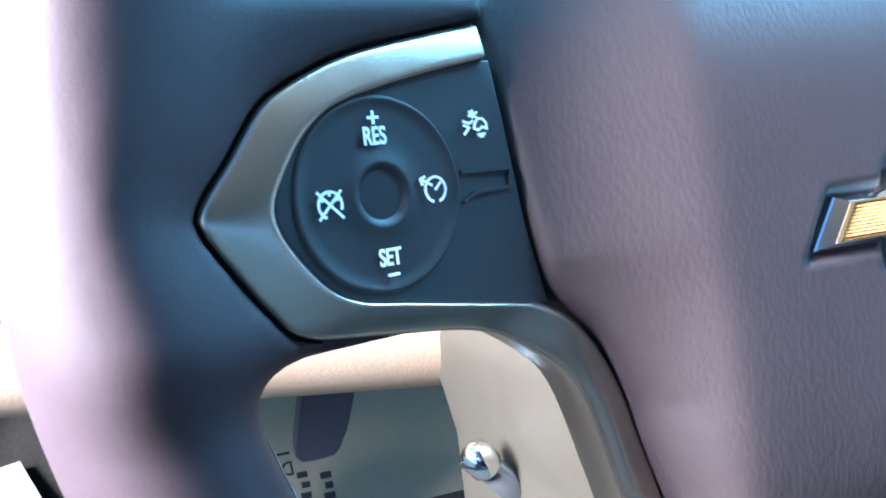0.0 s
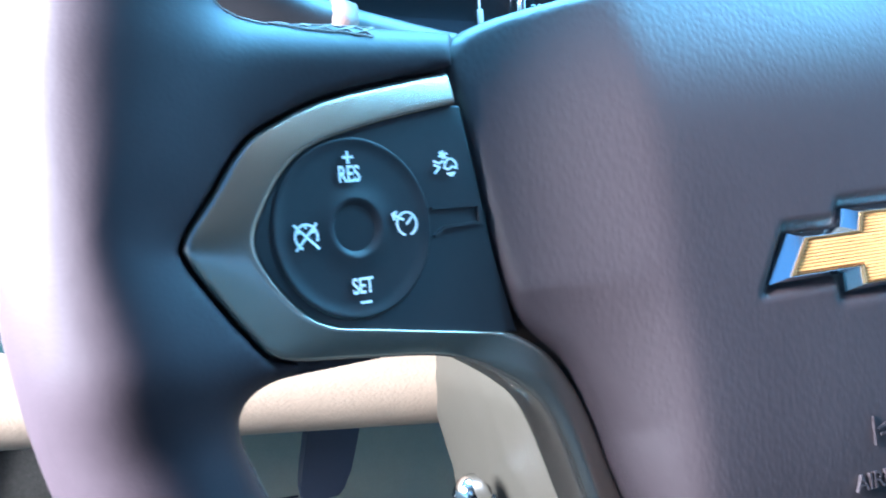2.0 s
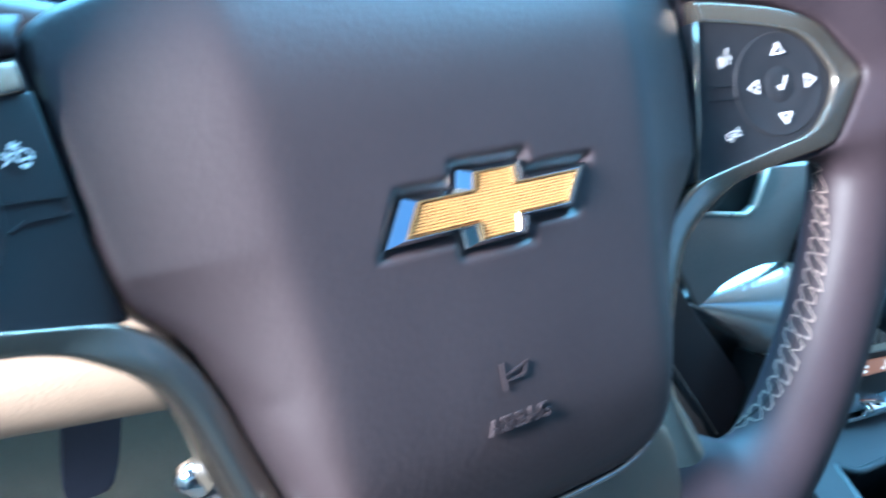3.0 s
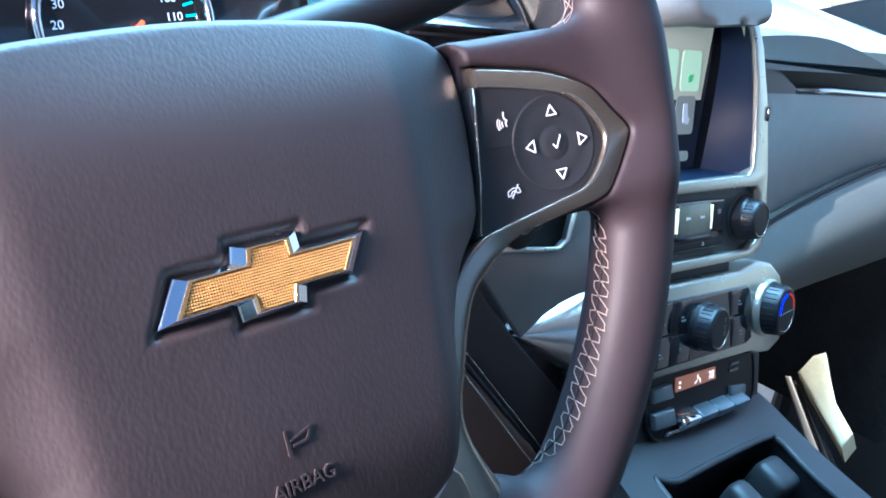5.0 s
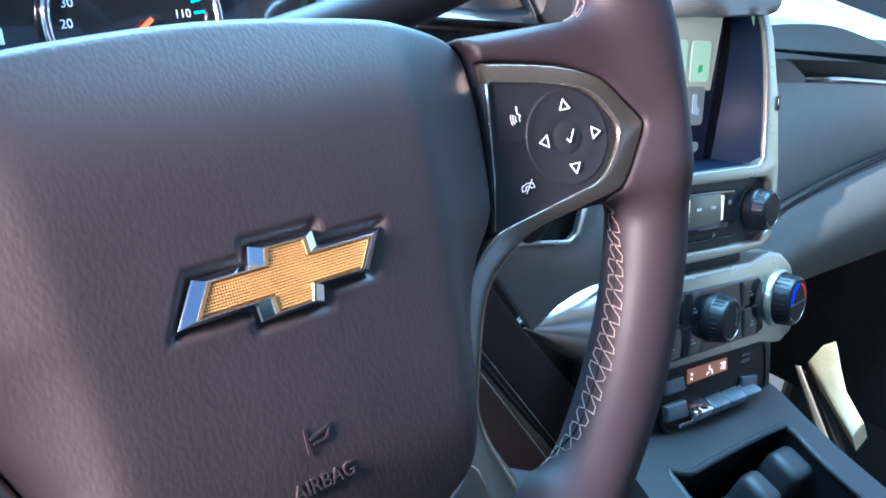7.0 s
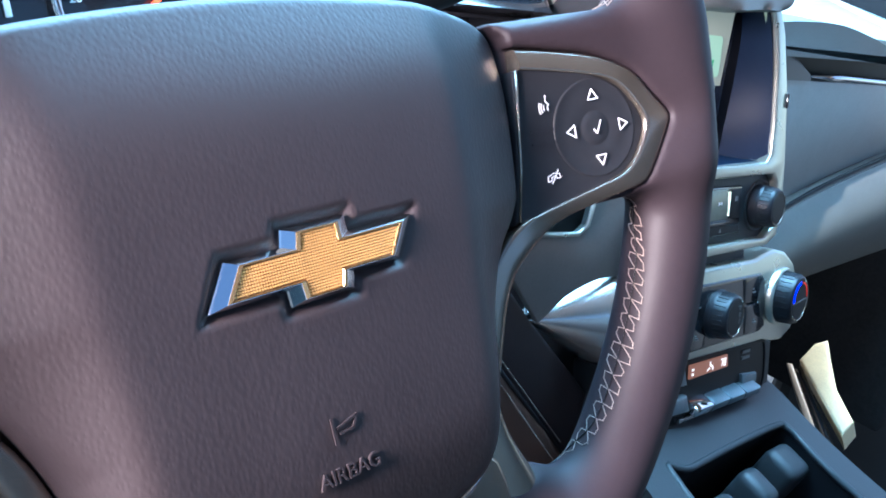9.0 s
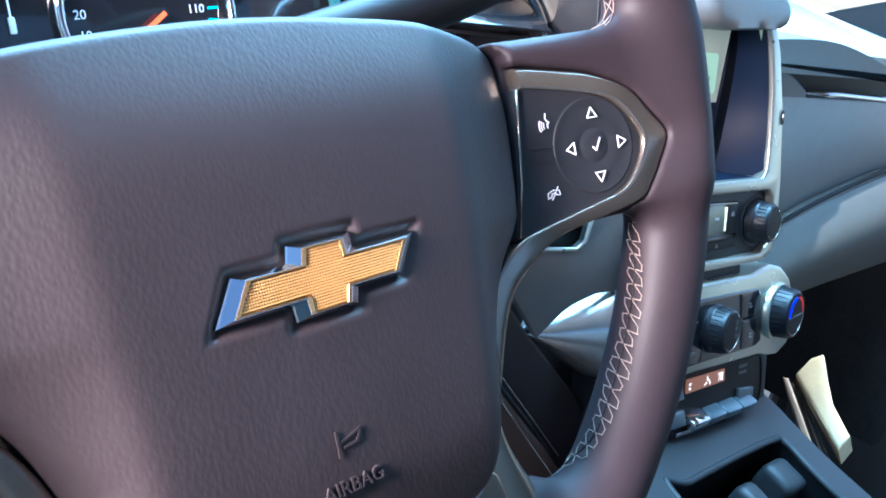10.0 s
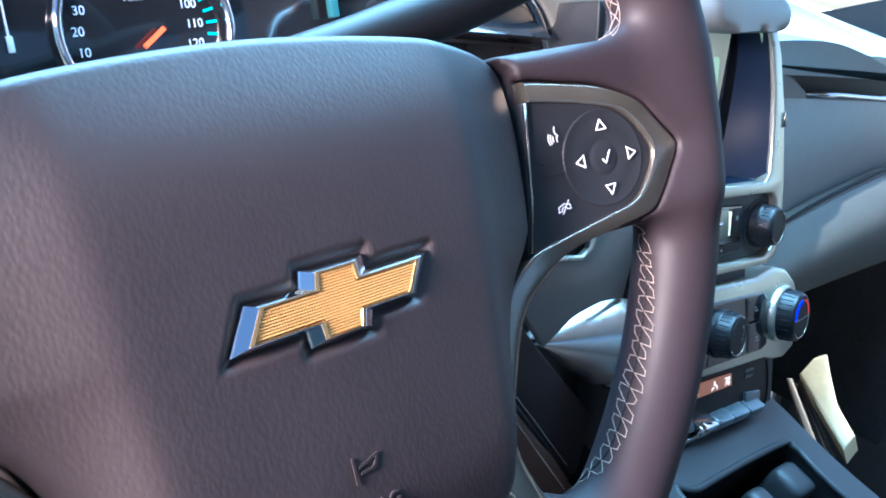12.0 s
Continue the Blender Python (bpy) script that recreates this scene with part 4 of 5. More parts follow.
for x, z in ((0.4430, 0.6930), (0.4160, 0.6930)):
    plate("screen_symbol", [(x - 0.0030, z + 0.0060), (x + 0.0020, z + 0.0065), (x + 0.0030, z - 0.0020), (x + 0.0060, z - 0.0050), (x + 0.0040, z - 0.0085), (x - 0.0030, z - 0.0070)], 0.0268, 0.0274, DIM, "pale seat symbol", 0)
plate("screen_symbol", [(0.4440, 0.7190), (0.4500, 0.7200), (0.4490, 0.7150), (0.4440, 0.7140)], 0.0268, 0.0274, glowing("screen_green", (0.10, 0.42, 0.16), 0.25), "green screen symbol", 0)


def loft_bm(lines):
    """A skin through lines of equal length, with a back 2 mm behind it."""
    bm = bmesh.new()
    for shift in (0.0, 0.002):
        rows = [[bm.verts.new((x + 0.5 * shift, y + shift, z)) for x, y, z in line] for line in lines]
        for a, b in zip(rows, rows[1:]):
            for k in range(len(a) - 1):
                bm.faces.new((a[k], a[k + 1], b[k + 1], b[k]))
    return bm


# the recess walls slope from the frame's inner edge back to the screen
# dark plastic; the blue in its base colour stands for reflected sky
FLANK = material("recess_sky_tinted_plastic", (0.012, 0.022, 0.050), 0.45, vary=0.05, spec=0.15)
deep = curve_points([(0.4830, 0.764), (0.4890, 0.7400), (0.4845, 0.7050), (0.4770, 0.6700), (0.4720, 0.6500)], 24)
near = curve_points([(0.4680, 0.764), (0.4797, 0.7400), (0.4885, 0.7050), (0.4930, 0.6700), (0.4935, 0.6500)], 24)
soft(part("recess_side", loft_bm([[(sx(a[0] + (b[0] - a[0]) * q), 0.0005 + 0.030 * q, sz(a[1] + (b[1] - a[1]) * q)) for a, b in zip(near, deep)] for q in np.linspace(0, 1, 8)]), FLANK, stack, "dark sloping recess side, blue sky reflection put into its colour"), 60)
soft(part("recess_shelf", loft_bm([[(sx(x), 0.0005 + 0.030 * q, sz(0.6475 + 0.0045 * q)) for x in np.linspace(0.346, 0.4905, 6)] for q in np.linspace(0, 1, 4)]), FLANK, stack, "dark shelf under the screen"), 60)
# added blocker: stops a sun patch on the recess side
plate("recess_sun_block", [(0.430, 0.7640), (0.5060, 0.7600), (0.4900, 0.7720), (0.430, 0.7720)], 0.002, 0.060, BLACK, "black plate added to keep the sun off the recess side")
plate("screen_hood", curve_points([(0.388, 0.752), (0.440, 0.7525), (0.470, 0.7535), (0.480, 0.7600), (0.477, 0.7720), (0.455, 0.7800), (0.388, 0.7845)], 50, closed=True), -0.016, 0.06, GREY, "grey visor over the screen", 0.006)
box("volume_slot", (0.0024, 0.002, 0.011), (sx(0.5055), -0.0036, sz(0.693)), GLOSS, stack, 0.001, "small dark side button")
# radio
plate("radio_panel", [(0.345, 0.5930), (0.497, 0.5920), (0.5085, 0.600), (0.5065, 0.634), (0.500, 0.6402), (0.345, 0.6402)], 0.003, 0.030, DARK, "dark radio panel")
plate("radio_keys", [(0.352, 0.5990), (0.4630, 0.5985), (0.4610, 0.6335), (0.352, 0.6345)], 0.0, 0.01, GLOSS, "gloss black radio key block")
LCD = material("radio_display_face", (0.15, 0.16, 0.12), 0.25, coat=0.5)
plate("radio_display", [(0.4015, 0.6105), (0.4440, 0.6105), (0.4405, 0.6318), (0.4015, 0.6320)], -0.0012, 0.004, LCD, "olive grey radio key pair", 0.0006)
for x in (0.4110, 0.4290):
    for d in (0.0, 0.0028):
        plate("skip_mark", [(x + d, 0.6212), (x + d + 0.0022, 0.6224), (x + d, 0.6236)], -0.0016, 0.0, WHITE, "white skip arrow", 0)
for x0, x1 in ((0.3990, 0.4010), (0.4422, 0.4438)):
    plate("radio_light", [(x0, 0.6130), (x1, 0.6130), (x1, 0.6300), (x0, 0.6300)], -0.0016, 0.004, glowing("lit_key_edge", (0.85, 0.86, 0.60), 0.5), "bright lit key edge", 0)
plate("radio_key", [(0.3720, 0.6110), (0.3970, 0.6110), (0.3970, 0.6320), (0.3720, 0.6320)], -0.0010, 0.004, LCD, "olive grey radio key", 0.0006)
plate("radio_key", [(0.4455, 0.6105), (0.4600, 0.6105), (0.4590, 0.6315), (0.4455, 0.6315)], -0.0010, 0.004, BLACK, "black radio key", 0.0006)
plate("key_mark", [(0.4510, 0.6230), (0.4545, 0.6230), (0.4545, 0.6262), (0.4510, 0.6262)], -0.0014, 0.0, GREY, "pale key mark", 0)
plate("radio_bar", [(0.4010, 0.6070), (0.4450, 0.6070), (0.4450, 0.6095), (0.4010, 0.6095)], -0.0022, 0.004, GLOSS, "black bar under the keys", 0.0006)
plate("radio_key", [(0.372, 0.6000), (0.4600, 0.6000), (0.4600, 0.6060), (0.372, 0.6060)], -0.0010, 0.004, BLACK, "black lower key row", 0.0006)
plate("key_mark", [(0.4330, 0.6018), (0.4360, 0.6018), (0.4345, 0.6045)], -0.0014, 0.0, GREY, "pale eject mark", 0)
KNOB = material("knob_rubber", (0.012, 0.013, 0.017), 0.38, vary=0.10, spec=0.45)


def knob(name, x, z, r, h, label, foot=0.0, ring=0.0, ridges=30):
    """A round knob with a ribbed grip, a flat face and a foot; it leans a little to the passenger."""
    lean = pose(sx(x), -foot, sz(z), 0, 0, 7)
    ob = part(name, lathe_bm([(r * 1.10, -0.004), (r * 1.10, 0.0015), (r * 1.05, 0.0025), (r * 1.03, 0.004), (r * 0.99, h - 0.0030), (r * 0.95, h - 0.0010), (r * 0.88, h), (r * 0.80, h), (r * 0.78, h - 0.0006), (0, h - 0.0004)], 60), KNOB, stack, label, True, lean)
    smoothed(ob.data, 30)
    for k in range(ridges):
        a = 2 * math.pi * k / ridges
        c, q = math.cos(a), math.sin(a)
        part("grip_rib", tube_bm([(r * 1.035 * c, -0.0035, r * 1.035 * q), (r * 0.995 * c, -(h - 0.003), r * 0.995 * q)], 0.00035, 5), KNOB, ob, "", True)
    part("knob_face", lathe_bm([(r * 0.79, h - 0.001), (r * 0.77, h + 0.0001), (0, h + 0.0003)], 48), BLACK, ob, "flat black knob face", False)
    # partial arc that draws the edge's highlight on one side only
    part("knob_highlight", tube_bm([(r * 0.84 * math.cos(a), -h, r * 0.84 * math.sin(a)) for a in np.linspace(-2.4, 0.9, 40)], 0.0006, 6), SATIN, ob, "thin metal arc for the highlight on the knob's edge", True)
    if ring:
        part("knob_ring", lathe_bm([(ring, -0.002), (ring, 0.002), (ring - 0.0012, 0.0038), (ring - 0.0030, 0.0030), (r * 1.12, 0.0005), (r * 1.10, -0.002)], 64), SILVER, ob, "satin silver ring", True)
    return ob


knob("radio_knob", 0.4915, 0.6162, 0.0148, 0.0130, "black radio volume knob")
part("knob_well", lathe_bm([(0.0200, -0.004), (0.0200, 0.0006), (0.0190, 0.0014), (0.0175, 0.0004), (0.0170, -0.004)], 56), DARK, stack, "raised round collar", True, pose(sx(0.4915), 0.003, sz(0.6162)))
# storage slot
plate("slot", [(0.345, 0.5780), (0.4860, 0.5765), (0.4850, 0.5850), (0.345, 0.5865)], 0.006, 0.05, BLACK, "dark slot")
# climate control
plate("climate_frame", [(0.345, 0.5785), (0.486, 0.5772), (0.500, 0.5800), (0.515, 0.5818), (0.532, 0.5780), (0.548, 0.5670), (0.5545, 0.5560), (0.5585, 0.5400), (0.5590, 0.5200), (0.5560, 0.5120), (0.541, 0.5055), (0.525, 0.5070), (0.512, 0.5105), (0.345, 0.5155)], -0.004, 0.04, SILVER, "satin silver climate frame", 0.003)
plate("climate_panel", [(0.352, 0.5205), (0.500, 0.5195), (0.5080, 0.5230), (0.5010, 0.5610), (0.4950, 0.5660), (0.352, 0.5690)], -0.0055, 0.02, GLOSS, "gloss black climate panel")
for x0, x1, z0, z1, lean in ((0.372, 0.3950, 0.5450, 0.5670, 0), (0.372, 0.3950, 0.5220, 0.5435, 0), (0.3970, 0.4215, 0.5220, 0.5425, 0), (0.3970, 0.4215, 0.5445, 0.5665, 0), (0.4720, 0.4955, 0.5455, 0.5650, -0.25), (0.4770, 0.5020, 0.5215, 0.5435, -0.25)):
    plate("climate_key", [(x0, z0), (x1, z0), (x1 + lean * (z1 - z0), z1), (x0 + lean * (z1 - z0), z1)], -0.0060, 0.0, GLOSS, "gloss black climate key", 0.0006)
    for d, w in ((0.0020, 0.0050), (0.0045, 0.0026)):
        plate("key_mark", [(x0 + 0.010, z0 + 0.005 + d), (x0 + 0.010 + w, z0 + 0.005 + d), (x0 + 0.010 + w, z0 + 0.0062 + d), (x0 + 0.010, z0 + 0.0062 + d)], -0.0062, -0.005, GREY, "pale key mark", 0)
fk = knob("fan_knob", 0.4350, 0.5440, 0.0165, 0.0140, "black fan knob", 0.0055)
for k, z in enumerate((0.0065, 0.0015, -0.0035)):
    part("fan_mark", strokes_bm([arc(0.004, z, 0.0014, 0, 300, 8)], 0.0005), GREY, fk, "pale fan mark", local=pose(0.002, -0.0145, 0))
part("fan_scale", strokes_bm([arc(0, 0, 0.0185, 200, 250, 12), arc(0, 0, 0.0185, 120, 160, 12)], 0.0012), GREY, stack, "pale fan scale", local=pose(sx(0.4350), -0.0058, sz(0.5440)))
tk = knob("temperature_knob", 0.5285, 0.5435, 0.0198, 0.0165, "black temperature knob with red and blue arcs", 0.004, 0.0232)
part("hot_mark", strokes_bm([arc(0, 0, 0.0138, 80, 5, 16)], 0.0016), glowing("red_mark", (0.55, 0.03, 0.02), 0.3), tk, "red arc", local=pose(0, -0.0168, 0))
part("cold_mark", strokes_bm([arc(0, 0, 0.0138, 100, 180, 16)], 0.0022), glowing("blue_mark", (0.02, 0.03, 0.9), 0.8), tk, "blue arc", local=pose(0, -0.0168, 0))
part("face_divider", strokes_bm([[(-0.0150, 0.0), (0.0150, 0.0008)]], 0.0009), GREY, tk, "thin line across the knob", local=pose(0, -0.0168, -0.0015))
# switch bank below
bank = curve_points([(0.3840, 0.5120), (0.4500, 0.5090), (0.5200, 0.5060), (0.5300, 0.5000), (0.5340, 0.4800), (0.5330, 0.4680), (0.5200, 0.4620), (0.4600, 0.4600), (0.4100, 0.4610), (0.3940, 0.4680), (0.3860, 0.4850)], 70, closed=True)
plate("switch_panel", bank, 0.004, 0.05, BLACK, "black switch panel", 0.002)
part("switch_rim", tube_bm([(sx(x), 0.0045, sz(z)) for x, z in bank], 0.0016, 8, True), BLACK, stack, "black rounded rim", True)
LIT = glowing("amber_display", (0.30, 0.12, 0.07), 0.35)
plate("climate_display", [(0.4206, 0.4952), (0.4735, 0.4948), (0.4718, 0.5045), (0.4200, 0.5058)], 0.0025, 0.01, LIT, "amber lit display", 0.0004)
FIGURE = glowing("lit_figure", (0.9, 0.82, 0.75), 0.6)
for z in (0.4975, 0.5010):
    plate("display_mark", [(0.4228, z), (0.4250, z), (0.4250, z + 0.0018), (0.4228, z + 0.0018)], 0.0021, 0.004, FIGURE, "white display dot", 0)
part("display_mark", strokes_bm([[(0.0, 0.0030), (0.0, 0.0005), (0.0030, -0.0006), (0.0042, -0.0034)], [(-0.0034, -0.0030), (-0.0006, -0.0016)]], 0.0012), FIGURE, stack, "white seat figure", local=pose(sx(0.4470), 0.0022, sz(0.5005)))
part("display_mark", strokes_bm([[(-0.0030, 0.0026), (-0.0002, 0.0026), (-0.0018, -0.0028)], [(0.0014, 0.0026), (0.0034, 0.0026), (0.0034, -0.0028), (0.0014, -0.0028), (0.0014, 0.0026)]], 0.0009), FIGURE, stack, "white lit figures", local=pose(sx(0.4650), 0.0022, sz(0.5000)))
for z in (0.5005, 0.4955):
    plate("key_mark", [(0.4945, z), (0.5065, z - 0.0003), (0.5065, z + 0.0022), (0.4945, z + 0.0025)], 0.0030, 0.006, GREY, "pale mark", 0)
KEYCAP = material("switch_cap", (0.20, 0.24, 0.27), 0.32, 0.3)
plate("switch", [(0.3900, 0.4935), (0.4150, 0.4930), (0.4110, 0.5043), (0.3890, 0.5045)], 0.000, 0.01, KEYCAP, "blue-grey switch", 0.0015)
plate("switch", [(0.4960, 0.4760), (0.5190, 0.4735), (0.5180, 0.4815), (0.4950, 0.4842)], 0.001, 0.01, KEYCAP, "blue-grey switch", 0.0015)
plate("toggle", [(0.3930, 0.4735), (0.4205, 0.4720), (0.4150, 0.4855), (0.3905, 0.4855)], -0.001, 0.01, KEYCAP, "blue-grey toggle key", 0.002)
for k in range(4):
    x = 0.4220 + k * 0.0232
    ob = part("toggle", box_bm((0.0224, 0.014, 0.0085), 0.0022), KEYCAP if k else CHROME, stack, "blue-grey toggle key" if k else "chrome toggle key", local=pose(sx(x + 0.0115), 0.001, sz(0.4735 - 0.0006 * k), 25, 0, 0))
    soft(ob)
plate("toggle_sill", [(0.4080, 0.4655), (0.4720, 0.4650), (0.4720, 0.4678), (0.4080, 0.4685)], -0.001, 0.01, CHROME, "bright lower strip", 0.0008)
plate("bank_surround", [(0.345, 0.5130), (0.5300, 0.5080), (0.5480, 0.5000), (0.5540, 0.4300), (0.345, 0.4300)], 0.0075, 0.05, DARK, "dark grey surround of the switch panel", 0.002)
plate("side_cheek", [(0.522, 0.43), (0.5300, 0.505), (0.533, 0.517), (0.545, 0.512), (0.556, 0.43)], 0.008, 0.06, DARK, "dark grey side", 0.003)
plate("stack_core", [(0.345, 0.45), (0.520, 0.45), (0.515, 0.62), (0.500, 0.70), (0.470, 0.768), (0.345, 0.768)], 0.050, 0.20, BLACK, "black stack body")

# ---- centre console ----
console = thing("centre_console", "dark grey centre console with an open bin", "console", pose(0.455, 0.08, 0.460, 18.4, 0, 0))
# local frame: y back along the console's top is negative


def ring_plate_bm(outer, inner, z0, z1):
    """A plate in x and y with a hole."""
    bm = bmesh.new()
    n = len(outer)
    rows = [[bm.verts.new((x, y, z)) for x, y in pts] for pts, z in ((outer, z0), (outer, z1), (inner, z1), (inner, z0))]
    for a in range(4):
        p, q = rows[a], rows[(a + 1) % 4]
        for k in range(n):
            bm.faces.new((p[k], p[(k + 1) % n], q[(k + 1) % n], q[k]))
    return bm


outer = curve_points([(-0.095, 0.06), (0.080, 0.06), (0.098, 0.01), (0.096, -0.06), (0.100, -0.30), (-0.110, -0.30)], 240, closed=True)
inner = curve_points([(-0.086, -0.034), (-0.060, -0.0270), (0.052, -0.0255), (0.068, -0.034), (0.066, -0.070), (0.066, -0.22), (-0.086, -0.22)], 240, closed=True)
soft(part("console_top", ring_plate_bm(outer, inner, -0.020, 0.0), DARK, console, "dark grey soft top"), 40)
part("bin_rim", tube_bm([(x, y, -0.0015) for x, y in inner], 0.0030, 8, True), DARK, console, "rounded bin edge", True)
soft(part("bin", ring_plate_bm(inner * 1.02, inner * 0.985, -0.10, -0.004), BLACK, console, "black bin wall"), 40)
soft(part("bin_floor", box_bm((0.22, 0.26, 0.01), 0.002, (-0.01, -0.13, -0.10)), BLACK, console, "black bin floor"))
for x, y, w in ((-0.052, -0.046, 0.022), (-0.005, -0.039, 0.022), (0.046, -0.034, 0.030)):
    soft(part("cup_grip", box_bm((w, 0.030, 0.080), 0.007, (x, y - 0.018, -0.045), 3), DARK, console, "grey rounded grip tab"))
soft(part("console_side", box_bm((0.022, 0.36, 0.36), 0.006, (0.086, -0.12, -0.195)), BLACK, console, "black console side"))
soft(part("console_side", box_bm((0.022, 0.36, 0.36), 0.006, (-0.100, -0.12, -0.19)), BLACK, console, "black console side"))

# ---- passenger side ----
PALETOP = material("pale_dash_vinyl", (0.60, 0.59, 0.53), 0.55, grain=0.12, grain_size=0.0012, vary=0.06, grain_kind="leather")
dash = thing("passenger_dashboard", "grey stitched passenger dashboard with a chrome strip", "dashboard")
top = curve_points([(0.206, 0.722), (0.196, 0.731), (0.206, 0.741), (0.26, 0.748), (0.50, 0.785), (0.90, 0.82), (0.92, 0.74), (0.30, 0.715)], 60, closed=True)
soft(part("dash_top", sweep_bm(top, 0.525, 1.16), PALETOP, dash, "dashboard top in the pale tone of its sunlit part"), 50)
soft(part("vent_groove", sweep_bm([(0.226, 0.694), (0.226, 0.724), (0.30, 0.724), (0.30, 0.694)], 0.535, 1.16), BLACK, dash, "black groove"))
part("chrome_strip", tube_bm([(0.690, 0.2035, 0.6975), (0.76, 0.2035, 0.6970), (0.90, 0.2035, 0.6935), (1.15, 0.205, 0.686)], [0.0012, 0.0042, 0.0046, 0.0046], 8), CHROME, dash, "chrome strip", True)
soft(part("groove_lip", prism_bm([(0.53, 0.722), (0.62, 0.7210), (0.655, 0.7120), (0.685, 0.7000), (0.69, 0.690), (0.53, 0.690)], 0.200, 0.25, 0.003), GREY, dash, "grey lip"))

# shaded front roll of the pale dash top, its shade put in as grey
soft(part("dash_brow_shade", prism_bm(curve_points([(0.53, 0.718), (0.535, 0.736), (0.60, 0.7450), (0.69, 0.7480), (0.764, 0.7410), (0.830, 0.7300), (0.900, 0.7190), (0.90, 0.7170), (0.70, 0.7165)], 80, closed=True), 0.1935, 0.24, 0.006), GREY, dash, "grey brow over the groove, coloured as the dash top's shaded front roll"))


def bulge(name, z_top, z_bot, depth, mat, label):
    """A soft panel across the passenger side between two lines."""
    bm = bmesh.new()
    nx, nz = 48, 24
    grid = []
    for i in range(nx + 1):
        x = 0.522 + (1.09 - 0.522) * i / nx
        a, b = z_top(x), z_bot(x)
        row = []
        for k in range(nz + 1):
            s = k / nz
            y = 0.200 + 0.012 * s - depth * math.sin(math.pi * min(1, max(0, s))) ** 0.8
            y += 0.020 * max(0, (0.60 - x) / 0.08)
            row.append(bm.verts.new((x, y, a + (b - a) * s)))
        grid.append(row)
    for i in range(nx):
        for k in range(nz):
            bm.faces.new((grid[i][k], grid[i + 1][k], grid[i + 1][k + 1], grid[i][k + 1]))
    edge = [e for e in bm.edges if e.is_boundary]
    ext = bmesh.ops.extrude_edge_only(bm, edges=edge)
    for g in ext["geom"]:
        if isinstance(g, bmesh.types.BMVert):
            g.co.y = 0.33
    return soft(part(name, bm, mat, dash, label, True), 50)


def seam_z(x):
    return 0.535 + 0.075 * min(1, max(0, (x - 0.66) / 0.27)) ** 0.6 + 0.05 * max(0, x - 0.93)


bulge("dash_face", lambda x: 0.694 - 0.012 * max(0, x - 0.69), seam_z, 0.006, material("dash_face_vinyl", (0.42, 0.43, 0.42), 0.5, grain=0.12, grain_size=0.0012, vary=0.08, grain_kind="leather"), "grey soft dash face")
bulge("lower_dash", seam_z, lambda x: 0.452 + 0.05 * (x - 0.6), 0.030, material("lower_dash_vinyl", (0.15, 0.145, 0.13), 0.42, grain=0.15, grain_size=0.0012, vary=0.1, grain_kind="leather"), "dark grey lower dash")
for off in (0.006, -0.003):
    xs = np.linspace(0.70, 1.085, 80)
    bm = threads_bm([[(a, 0.1975, seam_z(a) + off), (a + (b - a) * 0.75, 0.1975, seam_z(a + (b - a) * 0.75) + off)] for a, b in zip(xs, xs[1:])], [0.0007] * 79)
    part("dash_stitches", bm, BLACK, dash, "dark stitches", True)
part("seam_line", tube_bm([(x, 0.199, seam_z(x) + 0.0015) for x in np.linspace(0.68, 1.085, 60)], 0.0014, 6), DARK, dash, "sewn seam", True)

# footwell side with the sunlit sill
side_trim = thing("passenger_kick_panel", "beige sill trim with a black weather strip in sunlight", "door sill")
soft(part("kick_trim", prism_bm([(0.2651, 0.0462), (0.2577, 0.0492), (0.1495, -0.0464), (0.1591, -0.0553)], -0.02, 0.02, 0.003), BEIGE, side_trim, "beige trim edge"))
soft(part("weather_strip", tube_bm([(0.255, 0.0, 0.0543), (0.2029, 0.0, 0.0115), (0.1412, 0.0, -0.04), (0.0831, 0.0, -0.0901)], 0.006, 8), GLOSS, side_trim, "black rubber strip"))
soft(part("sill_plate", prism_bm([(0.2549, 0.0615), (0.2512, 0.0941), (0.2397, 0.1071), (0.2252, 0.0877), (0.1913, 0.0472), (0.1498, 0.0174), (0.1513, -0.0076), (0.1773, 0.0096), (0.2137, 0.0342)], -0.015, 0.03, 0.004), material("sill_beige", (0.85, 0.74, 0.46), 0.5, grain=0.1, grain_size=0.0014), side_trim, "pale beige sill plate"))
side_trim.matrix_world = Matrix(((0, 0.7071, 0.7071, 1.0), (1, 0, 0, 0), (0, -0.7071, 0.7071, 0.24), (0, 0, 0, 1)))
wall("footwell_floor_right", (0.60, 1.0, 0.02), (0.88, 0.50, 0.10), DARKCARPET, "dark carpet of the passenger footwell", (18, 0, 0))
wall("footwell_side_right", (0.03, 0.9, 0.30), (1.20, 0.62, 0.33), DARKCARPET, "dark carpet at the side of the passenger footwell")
door = part("open_door", box_bm((0.06, 1.0, 0.56), 0.02, (0, -0.5, 0)), DARK, local=pose(1.24, 0.36, 0.25, 0, 0, 38))
tagged(door, "dark open passenger door panel", "car door")
corner = part("mirror_corner", sweep_bm([(0.455, 0.742), (0.30, 0.80), (0.24, 0.71), (0.245, 0.68), (0.36, 0.700)], 1.04, 1.07, 0.004), BLACK)
tagged(corner, "black trim corner at the foot of the windscreen pillar", "pillar trim")

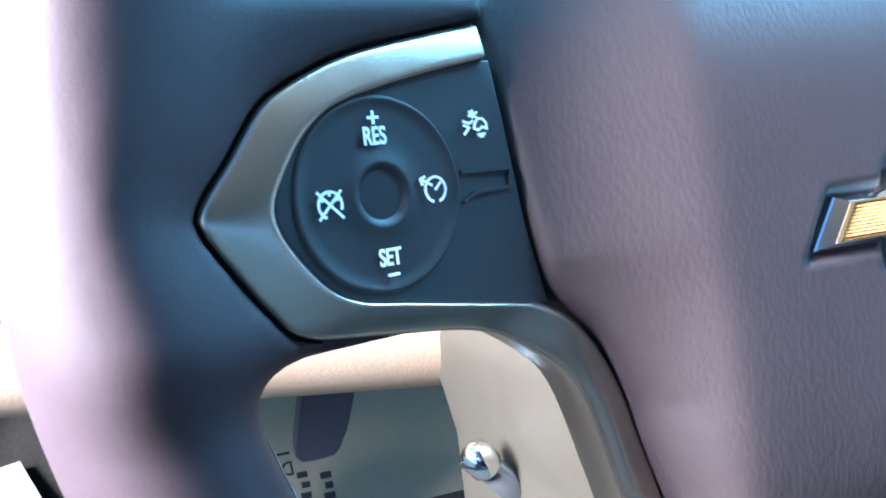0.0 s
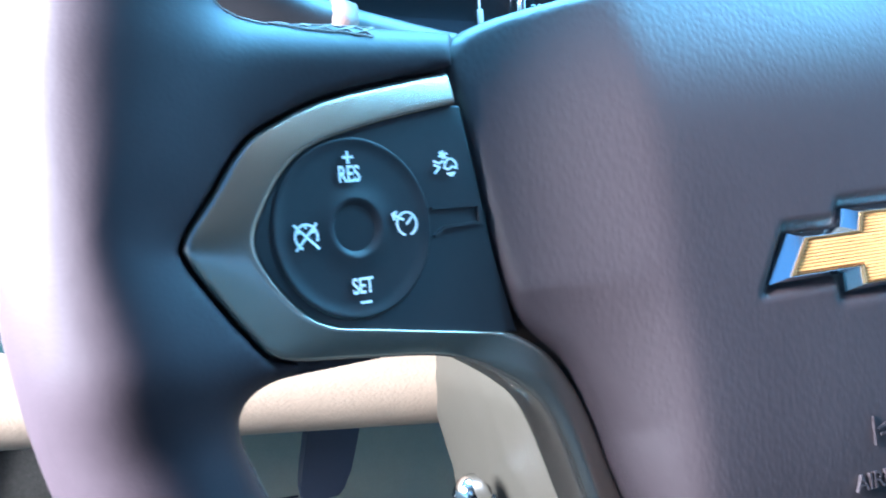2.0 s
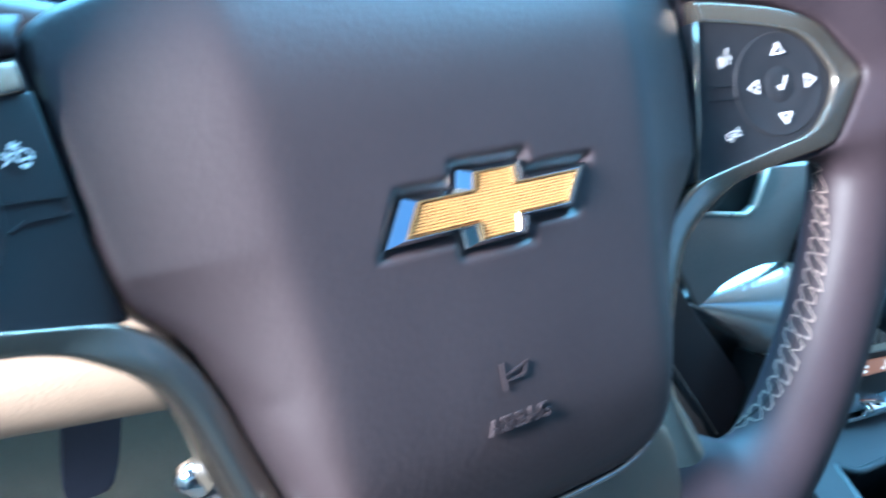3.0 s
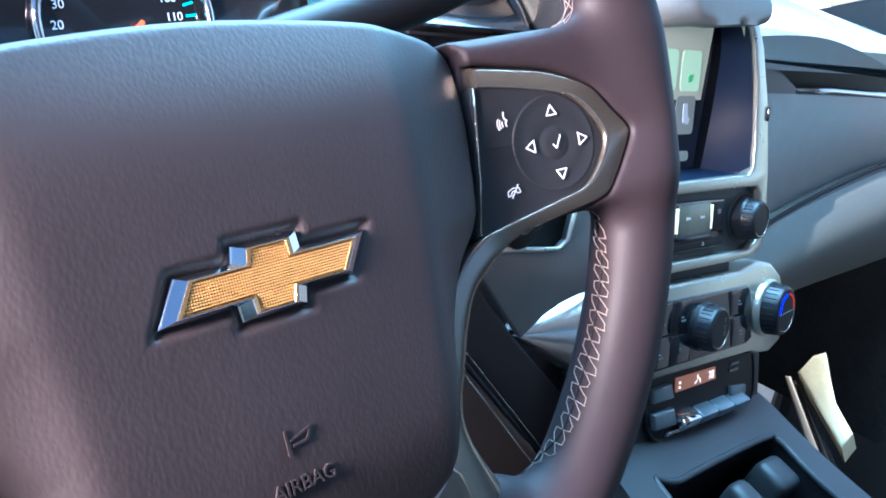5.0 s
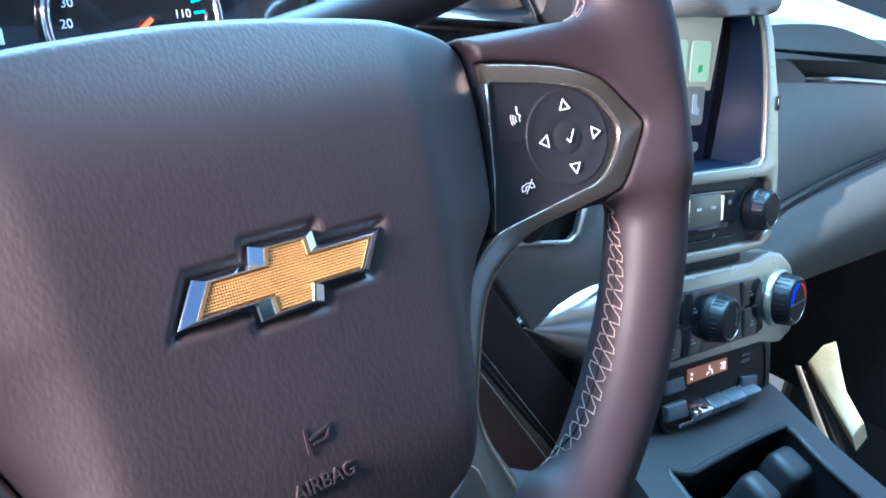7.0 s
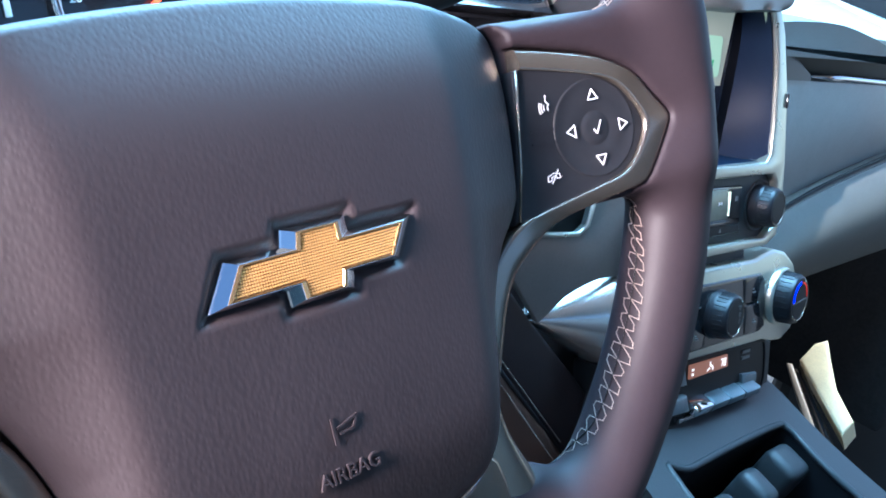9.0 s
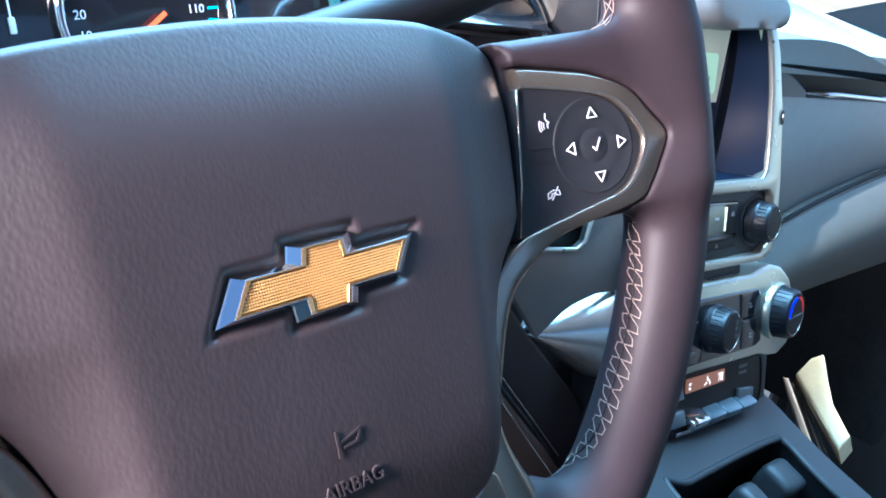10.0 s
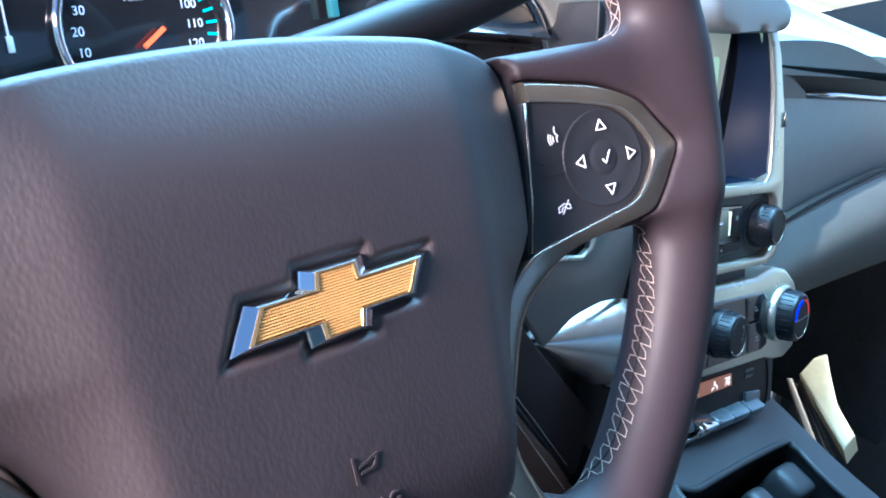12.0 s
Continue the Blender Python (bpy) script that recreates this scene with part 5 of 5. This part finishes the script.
# ---- pedals and floor ----
pedal = thing("brake_pedal", "black ribbed brake pedal on a steel arm", "pedal", pose(-0.133, 0.36, 0.312, 20, 0, 0))
soft(part("pedal_pad", box_bm((0.088, 0.014, 0.066), 0.005), BLACK, pedal, "black rubber pad"))
for k in range(7):
    box("pad_rib", (0.074, 0.004, 0.0030), (0, -0.0075, -0.026 + k * 0.0084), BLACK, pedal, 0.0008)
soft(part("pedal_arm", tube_bm([(0.0, 0.012, 0.0), (0.0, 0.020, 0.08), (0.004, 0.04, 0.22)], 0.0065, 10), DARK, pedal, "dark steel arm"))
gas = thing("accelerator_pedal", "dark blue-black accelerator pedal", "pedal", pose(-0.026, 0.352, 0.40, 4, 0, 0))
soft(part("pedal_plate", prism_bm(curve_points([(-0.020, 0.10), (0.018, 0.10), (0.018, 0.0), (0.015, -0.062), (0.006, -0.072), (-0.012, -0.075), (-0.019, -0.066), (-0.020, 0.0)], 50, closed=True), -0.006, 0.008, 0.003), material("pedal_rubber", (0.022, 0.026, 0.045), 0.5, grain=0.1, grain_size=0.001), gas, "smooth dark rubber plate"))
soft(part("pedal_arm", tube_bm([(0.0, 0.010, 0.07), (0.002, 0.03, 0.16)], 0.006, 10), DARK, gas, "dark pedal arm"))
mat_paper = thing("paper_floor_mat", "beige kraft paper floor mat with black printed bars", "floor mat", pose(0.04, 0.80, 0.145, 40, 0, 8))
soft(part("sheet", box_bm((0.58, 0.46, 0.002), 0.0005, (0.08, -0.02, 0)), PAPER, mat_paper, "kraft paper"))
ob = link("print_word", text_mesh("DEAL", 0.024, 0.0004, 0.85, 0.012), INK, mat_paper, "black printed word", False)
ob.matrix_local = pose(-0.040, -0.1545, 0.0014, -90, 0, 180)
for x, y, w, h in [(-0.040, -0.1370, 0.046, 0.0030)] + [(-0.007 + 0.0022 * (k % 2), -0.1660 - 0.0125 * k, 0.013 - 0.003 * (k % 2), 0.0070) for k in range(4)] + [(0.022 + 0.0018 * (k % 2), -0.1720 - 0.0125 * k, 0.014 - 0.004 * (k % 2), 0.0080) for k in range(3)]:
    part("print_bar", box_bm((w, h, 0.001), 0, (x, y, 0.0017)), INK, mat_paper, "black print")
sheet = box("paper_sheet", (0.17, 0.13, 0.001), (-0.31, 0.63, 0.045), WHITE, None, 0, turn=(12, 0, 25))
tagged(sheet, "white loose paper sheet on the footwell floor", "paper")
wall("footwell_side_left", (0.03, 0.62, 0.50), (-0.40, 0.78, 0.25), DARKCARPET, "dark side of the driver footwell")
